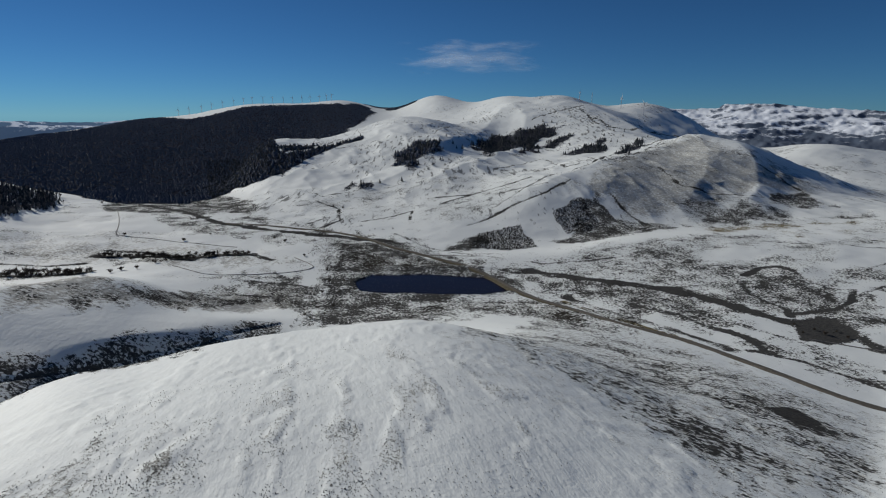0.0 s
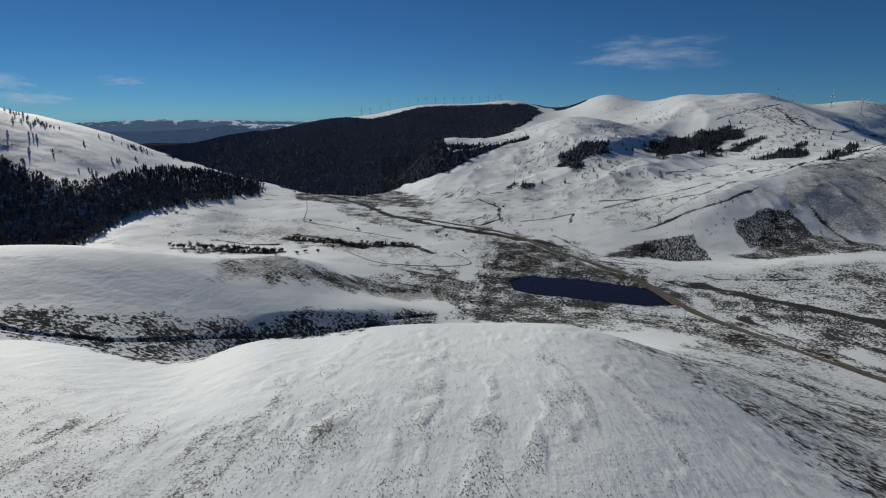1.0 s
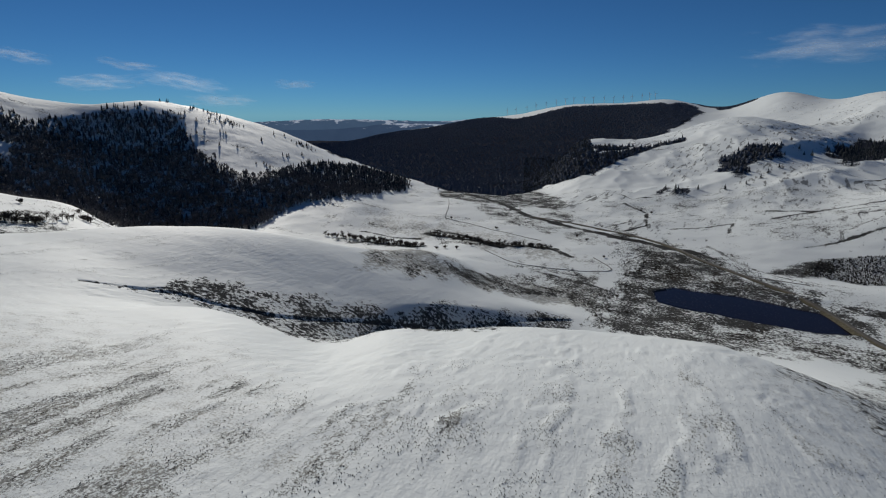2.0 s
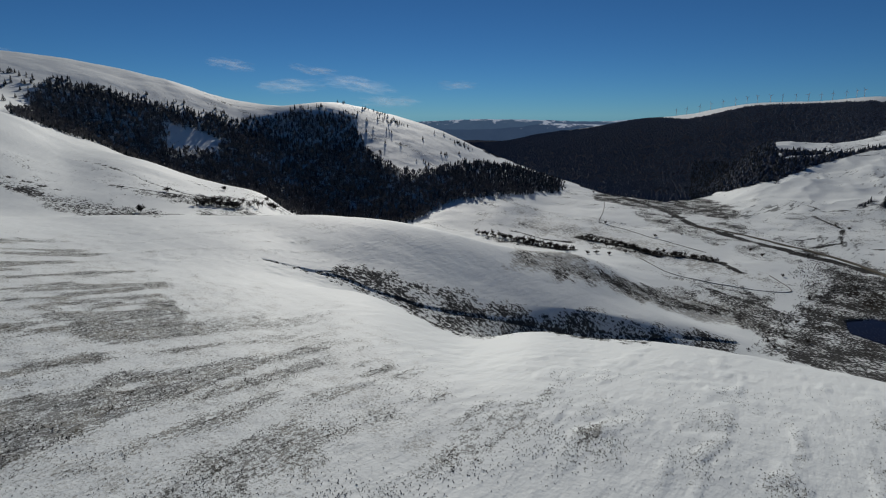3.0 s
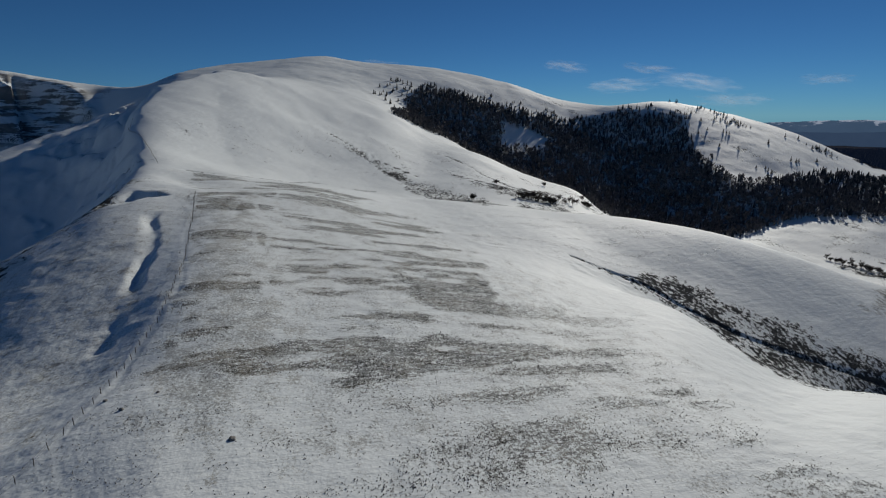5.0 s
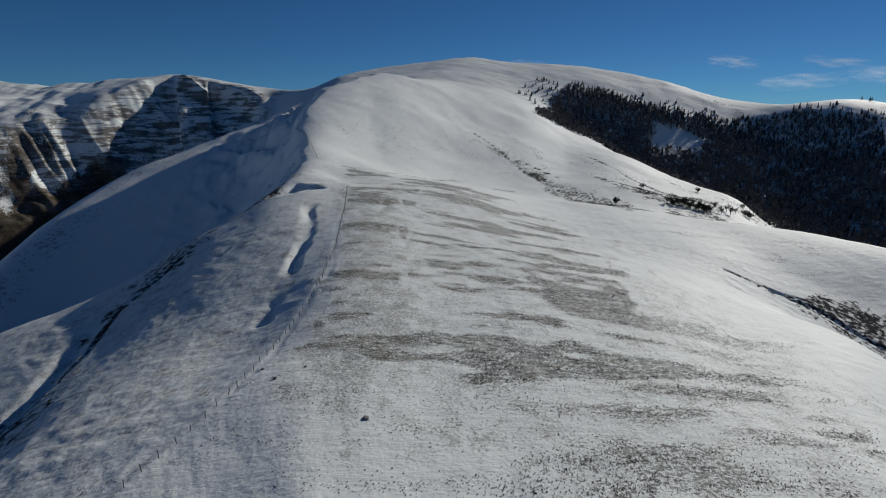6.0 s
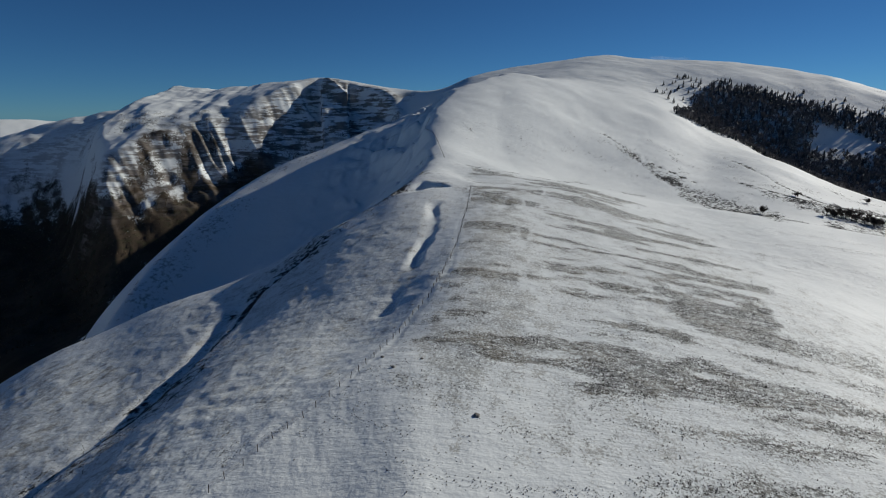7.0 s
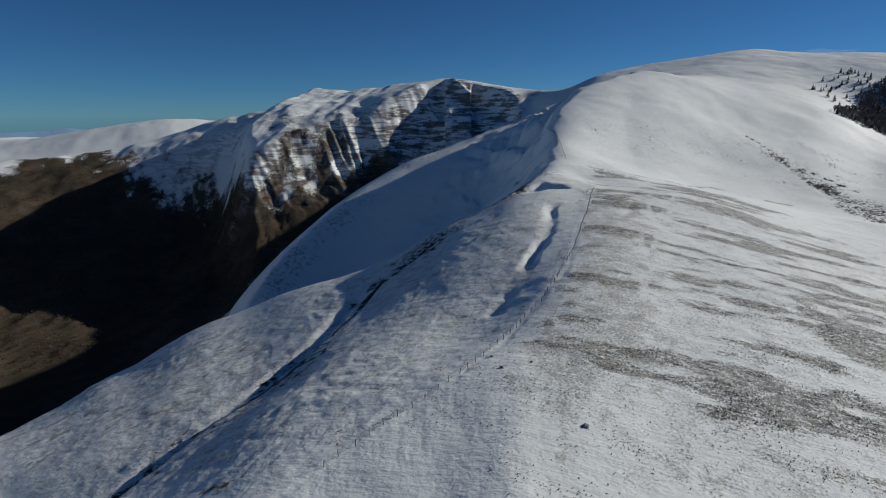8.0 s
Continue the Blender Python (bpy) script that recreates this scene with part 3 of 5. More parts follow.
def crag_profile(heights):
    """Gives the crag its edge: a gentle snow slope from the skyline, then a steep face."""
    edge_a = np.array([e[0] for e in CRAG_EDGE], float)
    edge_r = monotone(edge_a, np.array([float(e[1]) for e in CRAG_EDGE]), np.clip(BEARINGS, 113, 146))
    edge_z = monotone(edge_a, np.array([float(e[2]) for e in CRAG_EDGE]), np.clip(BEARINGS, 113, 146))
    share = smooth(112.5, 116, BEARINGS) * smooth(146, 141, BEARINGS)
    out = heights.copy()
    for c in np.where(share > 0)[0]:
        r, z = RINGS[:, c], heights[:, c]
        top = r[(r > 1100) & (r < 1600)][np.argmax((z[(r > 1100) & (r < 1600)] - HOVER) / r[(r > 1100) & (r < 1600)])]
        span = (r > edge_r[c] - 250) & (r < top)
        if top < edge_r[c] + 20:
            continue
        foot = float(np.interp(edge_r[c] - 250, r, z))
        knots_r = np.array([edge_r[c] - 250, edge_r[c] - 70, edge_r[c], top])
        knots_z = np.array([foot, foot + 0.62 * (edge_z[c] - foot), edge_z[c], np.interp(top, r, z)])
        out[span, c] = z[span] * (1 - share[c]) + share[c] * monotone(knots_r, knots_z, r[span])
    return out


def relief(x, y, r, a):
    """Hummocks, banks and eroded ribs on top of the loft."""
    calm = smooth(430, 520, r) * smooth(25, 12, np.abs(a - 1))       # the valley floor by the pond
    z = rough(x, y, 60, 1, 4) * np.clip(r * 0.004, 0.25, 2.2) * (1 - 0.8 * calm * smooth(640, 560, r))
    z += rough(x, y, 90, 8, 4) * 2.4 * smooth(330, 560, r) * (1 - 0.9 * calm)
    z += rough(x, y, 300, 7, 4) * (7 - 3 * smooth(25, 15, a)) * smooth(700, 1300, r)
    z += rough(x, y, 9, 3, 3) * 0.16 * smooth(600, 200, r)
    # eroded ribs of the crag and its lower slopes
    edge = np.interp(a, [e[0] for e in CRAG_EDGE], [e[1] for e in CRAG_EDGE])
    crag = smooth(112, 115, a) * smooth(146, 139, a) * smooth(edge + 12, edge - 45, r) * smooth(edge - 260, edge - 150, r)
    slant = a - (r - 1000) * 0.026
    fade = smooth(edge - 170, edge - 60, r)
    z -= crag * (24 * np.abs(rough(slant * 20, r * 0.10, 40, 11, 2)) * fade + 5 * np.abs(rough(slant * 20, r * 0.3, 16, 14, 2)) + 8 * np.abs(rough(x, y, 40, 12, 3)) - 10)
    side = smooth(128, 134, a) * smooth(1200, 1420, r) * smooth(1600, 1430, r)
    z -= side * 14 * np.abs(rough(x, y, 110, 13, 3))
    # trampled, wind-cut snow on the steep side of the ridge
    steep = smooth(106, 124, a) * smooth(320, 250, r) * smooth(40, 70, r)
    z += steep * (0.35 * rough(x, y, 14, 21, 4) + 0.2 * np.abs(rough(x, y, 3.0, 22, 3)))
    # spurs and gullies of the snowy hill
    hill = smooth(640, 1000, r) * smooth(3000, 2200, r) * smooth(24, 14, a) * (0.35 + 0.65 * smooth(-45, -20, a))
    fold = np.abs(rough(x * 0.8 + 0.35 * y, y * 0.45 - 0.2 * x, 170, 15, 4))
    z += hill * (8 - 34 * np.sqrt(fold + 0.01) + 5 * rough(x, y, 45, 16, 3)) * 0.24
    creases = np.abs(rough(x * 0.9 + 0.45 * y, y * 0.4 - 0.3 * x, 62, 19, 3))
    z += hill * smooth(1900, 1600, r) * (1.8 - 5.5 * np.sqrt(creases + 0.005))
    for high, wide, course in SPINES:
        off = off_course(x, y, course, wide + 40)
        z += high * np.clip(1 - off / wide, 0, 1) ** 1.25
    # bushy gullies of the deep valley beyond the ridge
    deep = smooth(122, 132, a) * smooth(640, 760, r) * smooth(1500, 1300, r)
    z += deep * (11 * rough(x * 0.5 + 0.3 * y, y - 0.5 * x, 190, 24, 4) - 9 * np.abs(rough(x, y, 80, 25, 4)) + 3 * rough(0.3 * x + 0.2 * y, 1.6 * y - 0.6 * x, 40, 26, 3))
    # shallow snow drifts along the hilltop
    z += 0.26 * rough((x - 0.14 * y) * 0.9, y * 0.45, 2.2, 17, 3) * smooth(-0.1, 0.4, rough(x, y, 22, 18, 3)) * smooth(360, 200, r)
    # lumps of snow-covered heather on the nose of the hill
    broad, narrow = heather_rows(x, y)
    lumps = smooth(-0.1, 0.5, broad + 0.6 * narrow) * smooth(-0.4, 0.3, rough(x, y, 5, 28, 3))
    z += lumps * smooth(330, 240, r) * smooth(45, 70, r) * (0.13 + 0.15 * smooth(50, 28, a)) * smooth(122, 104, a)
    # the pond's basin behind its low dam
    shore = np.full(x.shape, -99.0)
    for k in range(len(POND)):
        (x0, y0), (x1, y1) = POND[k - 1], POND[k]
        shore = np.maximum(shore, ((x - x0) * (y0 - y1) + (y - y0) * (x1 - x0)) / math.hypot(x1 - x0, y1 - y0))
    z -= 3.4 * smooth(4, -5, shore + 2.5 * rough(x, y, 18, 23, 3))
    z += 2.2 * np.exp(-((y - 521) / 8) ** 2) * smooth(70, 45, np.abs(x + 18))
    for drop, wide, reach, course in SCARPS:
        z -= drop * below_scarp(x, y, wide, reach, course)
    for kind, density, width, depth, course in LAND_LINES:
        if depth:
            z -= depth * smooth(width, 0, off_course(x, y, course))
    return z


HEIGHTS = crag_profile(HEIGHTS)
HEIGHTS = HEIGHTS + relief(GX, GY, RINGS, np.degrees(ANGLE))


COLUMN_KEYS = (RINGS.T + 1e5 * np.arange(len(BEARINGS))[:, None]).ravel()


def column_height(c, r):
    """Heights at distances r along the columns c of the loft."""
    n = len(RINGS)
    k = np.clip(np.searchsorted(COLUMN_KEYS, r + 1e5 * c) - c * n, 1, n - 1)
    r0, r1 = RINGS[k - 1, c], RINGS[k, c]
    f = np.clip((r - r0) / (r1 - r0), 0, 1)
    return HEIGHTS[k - 1, c] * (1 - f) + HEIGHTS[k, c] * f


def ground(x, y):
    """The land's height under points (arrays)."""
    x, y = np.atleast_1d(np.asarray(x, float)), np.atleast_1d(np.asarray(y, float))
    a = (np.degrees(np.arctan2(-x, y)) + 44) % 360 - 44
    r = np.hypot(x, y)
    c = np.clip(np.searchsorted(BEARINGS, a) - 1, 0, len(BEARINGS) - 2)
    f = (a - BEARINGS[c]) / (BEARINGS[c + 1] - BEARINGS[c])
    return column_height(c, r) * (1 - f) + column_height(c + 1, r) * f


# ---------------------------------------------------------------- what covers the land
# kind of cover, density, softness of its edge in degrees seen from the hover, outline (bearing, distance)
LAND_COVER = []
LAND_COVER.append(("streak", 0.54, 5, [(106.1, 286), (92.7, 256), (83.2, 222), (78.5, 182), (74.8, 117), (77.5, 90), (87.9, 77), (97.7, 69), (107.9, 75), (113.6, 82), (110.1, 108), (107.6, 142)]))
LAND_COVER.append(("streak", 0.36, 5, [(110.1, 108), (100.7, 91), (78.7, 100), (65.8, 95), (53.1, 84), (65.4, 60), (75, 54), (117.1, 70), (115.9, 87)]))
LAND_COVER.append(("streak", 0.3, 3, [(74.8, 117), (62.1, 114), (55.6, 88), (65.7, 83), (78.8, 90)]))
LAND_COVER.append(("streak", 0.36, 4, [(81.2, 151), (73.4, 126), (60.8, 114), (48.1, 100), (52.2, 78), (57.5, 67), (65.2, 60), (83.8, 71)]))
LAND_COVER.append(("streak", 0.32, 2, [(49.5, 85), (35, 95), (36.9, 75), (45.8, 60), (55.3, 57), (52.4, 67)]))
LAND_COVER.append(("streak", 0.4, 1.5, [(32.1, 96), (29.8, 98), (29.9, 75), (32.2, 71), (33.5, 71)]))
# nose of the hill: streaks for tufts, and for thin drift shadows painted in
LAND_COVER.append(("streak", 0.16, 3, [(34.9, 71), (25.9, 87), (18.8, 105), (4.7, 145), (-2.4, 149), (-3.8, 91), (35.4, 57)]))
LAND_COVER.append(("streak", 0.24, 3, [(18.6, 101), (9.7, 131), (0.1, 143), (-7.1, 131), (-11.3, 86), (-7.6, 64), (19.6, 64)]))
LAND_COVER.append(("streak", 0.22, 6, [(83.2, 222), (72.3, 279), (60.3, 307), (51.7, 310), (60, 239), (72.3, 209)]))
LAND_COVER.append(("streak", 0.28, 5, [(136.3, 64), (125.9, 71), (117.1, 81), (108, 108), (95.3, 103), (60.9, 154), (58.9, 77)]))
LAND_COVER.append(("tuft", 0.30, 5, [(118, 62), (112, 90), (100, 120), (80, 125), (60, 105), (44, 85), (40, 62), (60, 46), (90, 42), (112, 46)]))
LAND_COVER.append(("fuzz", 0.54, 12, [(115, 68), (112.5, 88), (109.5, 112), (107.6, 150), (106.3, 225), (102, 235), (99, 150), (97, 100), (100, 72), (107, 62)]))
LAND_COVER.append(("fuzz", 0.36, 14, [(107, 240), (112, 110), (121, 80), (140, 62), (166, 60), (166, 175), (155, 215), (143, 225), (128, 205), (116, 215)]))
LAND_COVER.append(("fuzz", 0.32, 12, [(106, 280), (95, 260), (80, 210), (62, 150), (50, 100), (48, 62), (70, 48), (100, 55), (104, 120)]))
LAND_COVER.append(("fuzz", 0.28, 6, [(2, 150), (-12, 200), (-30, 260), (-43, 260), (-43, 100), (-30, 80), (-15, 90), (-4, 110)]))
LAND_COVER.append(("tuft", 0.42, 4, [(42, 62), (38, 100), (30, 112), (18, 120), (8, 140), (-3, 145), (-12, 120), (-14, 80), (-10, 58), (20, 52)]))
LAND_COVER.append(("tuft", 0.5, 1.2, [(33.5, 70), (32.5, 98), (30.5, 98), (30.5, 70)]))
LAND_COVER.append(("tuft", 0.5, 1.2, [(38, 62), (37.5, 88), (35, 92), (35.5, 64)]))
LAND_COVER.append(("tuft", 0.45, 1.2, [(26, 66), (25, 95), (23.5, 95), (24, 66)]))
LAND_COVER.append(("scree", 0.32, 5, [(164.7, 564), (155.7, 641), (144.3, 201), (138.7, 142), (146.2, 118), (156.5, 97), (165.7, 134)]))
LAND_COVER.append(("streak", 0.75, 2, [(106.4, 289), (100.2, 274), (92.7, 266), (88.4, 261), (100.4, 213), (106.4, 268)]))
LAND_COVER.append(("scree", 0.3, 5, [(-0.6, 153), (-10.6, 425), (-19, 377), (-30, 324), (-42.2, 276), (-43.3, 129), (-32.3, 86), (-22.9, 110), (-10.9, 134), (-5.7, 153)]))
LAND_COVER.append(("heath", 0.42, 5, [(-0.6, 153), (-10.6, 425), (-19.1, 340), (-30.2, 265), (-42.4, 222), (-43.3, 129), (-32.3, 86), (-22.9, 110), (-10.9, 134), (-5.7, 153)]))
LAND_COVER.append(("heath", 0.5, 4, [(-13.2, 313), (-19.2, 290), (-30.4, 218), (-38, 211), (-37.3, 180), (-30.7, 169), (-22.4, 191)]))
LAND_COVER.append(("heath", 0.46, 5, [(-22.5, 151), (-30.9, 143), (-43.1, 140), (-43.3, 129), (-32.3, 86), (-25.9, 103)]))
LAND_COVER.append(("heath", 0.61, 4, [(13.9, 728), (10.4, 684), (5.6, 653), (1.9, 578), (-4.3, 545), (-8.1, 489), (-10.6, 448), (-6.9, 432), (-1.8, 420), (5.8, 356), (12.1, 347), (16.9, 355), (15.3, 425), (14.3, 490), (12.4, 547)]))
LAND_COVER.append(("grass", 0.55, 4, [(11.7, 581), (4.4, 584), (0.1, 531), (9.4, 517)]))
LAND_COVER.append(("grass", 0.35, 5, [(9.5, 443), (-8.1, 441), (-19, 396), (-6.9, 367), (5.8, 381)]))
LAND_COVER.append(("heath", 0.54, 4, [(-6.8, 519), (-12.9, 504), (-21.5, 490), (-28.9, 455), (-31, 418), (-27.2, 381), (-19, 396), (-10, 447)]))
LAND_COVER.append(("heath", 0.55, 3, [(-29.5, 551), (-33.5, 583), (-37.1, 542), (-40.5, 535), (-40.9, 466), (-38.4, 439), (-35.2, 402), (-33.7, 432), (-30.8, 465)]))
LAND_COVER.append(("heath", 0.95, 1, [(-34, 448), (-36.4, 464), (-39, 441), (-39.3, 423), (-37.3, 403), (-35.2, 399), (-34.4, 424)]))
LAND_COVER.append(("heath", 0.85, 1, [(-33.1, 202), (-35.9, 216), (-38.1, 202), (-36.9, 184), (-34.1, 188)]))
LAND_COVER.append(("heath", 0.62, 2, [(-30.4, 218), (-33.9, 211), (-38.5, 202), (-40.8, 185), (-37.4, 170), (-32.6, 188)]))
LAND_COVER.append(("heath", 0.5, 5, [(-29.8, 375), (-35.3, 392), (-41.4, 395), (-41.8, 330), (-37, 330)]))
LAND_COVER.append(("heath", 0.35, 5, [(-12.7, 604), (-26.2, 681), (-23.9, 571), (-18.6, 526), (-12.8, 537)]))
LAND_COVER.append(("grass", 0.4, 5, [(-11.5, 609), (-21.1, 640), (-39.6, 920), (-39.7, 818), (-23.8, 614)]))
LAND_COVER.append(("heath", 0.44, 3, [(41.2, 378), (35.3, 384), (27.1, 441), (27.2, 384), (35.6, 339), (41.5, 327)]))
LAND_COVER.append(("heath", 0.6, 3, [(22.2, 528), (15.4, 526), (14.3, 481), (21.1, 499)]))
LAND_COVER.append(("grass", 0.34, 5, [(-6.9, 432), (-19.1, 352), (-30.1, 317), (-42.2, 276), (-42.4, 229), (-30.3, 240), (-19.2, 290), (-10.1, 373)]))
LAND_COVER.append(("heath", 0.36, 5, [(-9.4, 440), (-19.1, 348), (-30.1, 308), (-42.2, 262), (-42.4, 214), (-30.4, 218), (-19.3, 267)]))
LAND_COVER.append(("heath", 0.52, 3, [(5.7, 456), (-10.6, 445), (-19, 411), (-24.6, 370), (-16.8, 324), (-6.9, 367), (2, 341), (9.6, 201), (9.5, 417)]))
LAND_COVER.append(("grass", 0.5, 4, [(7, 432), (-10.6, 434), (-19, 396), (-16.8, 348), (-6.9, 386), (3.3, 375)]))
LAND_COVER.append(("scree", 0.62, 3, [(41.2, 596), (33.1, 402), (22.3, 479), (14.3, 457), (15.6, 418), (27.2, 374), (41.6, 316)]))
LAND_COVER.append(("scree", 0.5, 4, [(40.6, 790), (32.6, 756), (23, 661), (15.3, 553), (23.2, 548), (32.9, 624), (40.9, 696)]))
LAND_COVER.append(("thicket", 0.8, 3, [(13.9, 728), (9.2, 664), (8.1, 585), (11.2, 524), (13.7, 455), (15.1, 385), (17.2, 358), (15.2, 457), (13.3, 547), (14.3, 626)]))
LAND_COVER.append(("thicket", 0.8, 2, [(9.2, 664), (4.4, 640), (-0.6, 560), (0.7, 531), (5.6, 585), (8.7, 593)]))
LAND_COVER.append(("thicket", 0.6, 2, [(-5.6, 519), (-12.9, 499), (-21.5, 482), (-28.4, 452), (-27, 425), (-18.9, 434), (-9.9, 471)]))
LAND_COVER.append(("planting", 1, 1.0, [(-2.1, 611), (-3.6, 674), (-7.9, 712), (-9.7, 624), (-6.7, 601)]))
LAND_COVER.append(("heath", 0.7, 1.5, [(1.3, 588), (-3.6, 674), (-5.5, 651), (-3.7, 598)]))
LAND_COVER.append(("planting", 1, 1.0, [(-10.9, 759), (-14, 815), (-16.2, 731), (-12.7, 682)]))
LAND_COVER.append(("heath", 0.58, 1.5, [(-14.2, 815), (-15.8, 835), (-17.1, 750), (-19.9, 769), (-24.1, 788), (-18.3, 700), (-10.3, 637), (-12.7, 682)]))
LAND_COVER.append(("heath", 0.58, 3, [(-23, 855), (-25.3, 853), (-27.3, 945), (-31.2, 958), (-34.4, 939), (-34.9, 917), (-32.6, 887), (-26.2, 788)]))
LAND_COVER.append(("heath", 0.66, 2, [(-30.5, 1028), (-33.3, 1165), (-36, 1039), (-34.8, 993), (-31.1, 996)]))
LAND_COVER.append(("heath", 0.62, 1.2, [(-9.8, 652), (-12.8, 636), (-15.4, 652), (-19.1, 688), (-22, 742), (-24.8, 779), (-22, 768), (-20.3, 739), (-19, 765), (-17.7, 764), (-15.9, 745), (-14.9, 709)]))
LAND_COVER.append(("heath", 0.6, 3, [(-34.6, 932), (-36.9, 1017), (-39.4, 1013), (-39.5, 927), (-36.2, 911)]))
LAND_COVER.append(("grass", 0.55, 3, [(-25.6, 771), (-30.3, 846), (-36.6, 937), (-39.5, 987), (-39.5, 927), (-33, 836), (-26.7, 718)]))
LAND_COVER.append(("scree", 0.62, 3, [(-23.9, 1449), (-21.8, 1407), (-18.8, 1162), (-15.7, 975), (-12.4, 855), (-15.8, 835), (-19.9, 769), (-23.5, 835), (-27.3, 945), (-30.4, 1042), (-35.9, 1129), (-33.3, 1245), (-28.7, 1230)]))
LAND_COVER.append(("heath", 0.3, 4, [(-20.5, 1055), (-24.4, 1234), (-29.5, 1047), (-25.9, 913), (-22.2, 929)]))
LAND_COVER.append(("heath", 0.42, 2, [(-23.5, 1456), (-21.8, 1492), (-18.8, 1286), (-15.1, 994), (-16.2, 968), (-19.4, 1140), (-22.9, 1329)]))
LAND_COVER.append(("heath", 0.3, 6, [(11.4, 984), (-6.5, 1133), (-12.3, 927), (-6.6, 756), (5.6, 737), (11.5, 786)]))
LAND_COVER.append(("heath", 0.55, 3, [(22.7, 824), (13.9, 735), (5.6, 643), (9.2, 690), (21.6, 900)]))
LAND_COVER.append(("wood", 1, 2.5, [(-2.6, 1353), (-3.5, 1675), (-5.2, 1798), (-9.8, 1902), (-11.5, 1847), (-8.2, 1596), (-4.7, 1305), (-3.5, 1327)]))
LAND_COVER.append(("wood", 1, 2.5, [(-6.5, 1324), (-8.2, 1659), (-13.2, 1782), (-13.2, 1754), (-9.9, 1556), (-7.6, 1353)]))
LAND_COVER.append(("wood", 1, 2.5, [(-12.2, 1383), (-14.4, 1557), (-16, 1652), (-16.4, 1367), (-12.8, 1358)]))
LAND_COVER.append(("wood", 1, 2.5, [(-16.7, 1310), (-19.2, 1572), (-19.9, 1444), (-17.7, 1170)]))
LAND_COVER.append(("wood", 0.9, 2, [(6, 1164), (6, 1252), (4.2, 1321), (0.6, 1307), (0.9, 1229), (4.2, 1082)]))
LAND_COVER.append(("wood", 0.8, 2, [(11.1, 978), (10.2, 1041), (7.5, 1002), (7.9, 985)]))
LAND_COVER.append(("wood", 1, 0.5, [(20.8, 2411), (19.2, 2489), (17.3, 1472), (14.6, 1490), (12.6, 1515), (14.3, 1450), (16.8, 1362), (20.1, 2312)]))
LAND_COVER.append(("heath", 0.6, 2, [(33.5, 1019), (26, 1720), (21.5, 1122), (18.9, 900), (23.8, 902), (30.1, 918)]))
LAND_COVER.append(("wood", 1, 1, [(19.8, 2381), (16.8, 1374), (13.4, 1449), (8.8, 1584), (8.3, 1510), (11.2, 1436), (14.4, 1331), (16.7, 1175), (20.9, 1221), (26, 1697)]))
LAND_COVER.append(("heath", 0.52, 2, [(66.4, 221), (61.2, 238), (58.4, 251), (53.8, 255), (49, 257), (42.8, 274), (37.1, 285), (32.7, 308), (26.5, 330), (17.2, 375), (17.6, 349), (26.4, 165), (37.1, 167), (45.4, 157), (51.7, 171), (58.6, 221)]))
LAND_COVER.append(("heath", 0.5, 4, [(40.3, 375), (32.9, 408), (23.8, 497), (15.2, 446), (19.5, 429), (30.9, 351), (37.2, 350)]))
LAND_COVER.append(("heath", 0.55, 4, [(23.8, 518), (15.5, 540), (13.6, 431), (16.6, 385), (20.8, 462)]))
LAND_COVER.append(("heath", 0.5, 1.5, [(44.9, 647), (41.5, 633), (35.3, 618), (35, 573), (39, 575), (44, 616)]))
LAND_COVER.append(("heath", 0.5, 2, [(34.1, 672), (26.9, 636), (21.2, 643), (21.4, 612), (26.9, 598), (32.9, 609)]))
LAND_COVER.append(("heath", 0.35, 4, [(48.1, 757), (41.5, 743), (27, 719), (32.9, 664), (45.2, 681)]))
LAND_COVER.append(("heath", 0.5, 3, [(31.3, 1040), (27.1, 953), (21.3, 776), (13.3, 683), (15.7, 633), (24.1, 724), (29.4, 855)]))
LAND_COVER.append(("heath", 0.5, 2.5, [(93, 502), (88.6, 455), (81.9, 406), (73.5, 343), (77.2, 295), (86.5, 395), (90.8, 459)]))
LAND_COVER.append(("heath", 0.48, 2.5, [(81.8, 476), (78.3, 434), (74.7, 434), (68.7, 487), (66.3, 309), (72.3, 315), (74.7, 399), (79.5, 419)]))
LAND_COVER.append(("heath", 0.22, 6, [(92.8, 502), (78.3, 577), (69.3, 478), (78.4, 387), (86.5, 395), (108.8, 355), (108.4, 409)]))
LAND_COVER.append(("heath", 0.35, 4, [(83.7, 991), (74.7, 1049), (68.9, 1055), (82.7, 960)]))
LAND_COVER.append(("scree", 0.2, 6, [(109.1, 260), (112, 100), (136.7, 71), (147, 62), (165.7, 134), (164.9, 203), (150.7, 224), (138.2, 297), (120.9, 338), (112.6, 298)]))
LAND_COVER.append(("heath", 0.45, 3, [(109.1, 260), (111.4, 270), (127.2, 196), (133.6, 151), (130.4, 162), (117.9, 192)]))
LAND_COVER.append(("heath", 0.35, 4, [(156.4, 100), (143.1, 123), (132.3, 157), (131.1, 133), (142, 95), (154.6, 88)]))
LAND_COVER.append(("grass", 0.35, 3, [(150.9, 69), (140.6, 69), (123.5, 80), (120.9, 84), (136.7, 70), (147, 64)]))
LAND_COVER.append(("scree", 0.34, 2, [(112, 600), (116.5, 555), (121, 535), (125.2, 515), (131.7, 465), (137.8, 405), (143.4, 358), (141, 350), (136, 385), (130, 440), (124, 495), (117, 535)]))
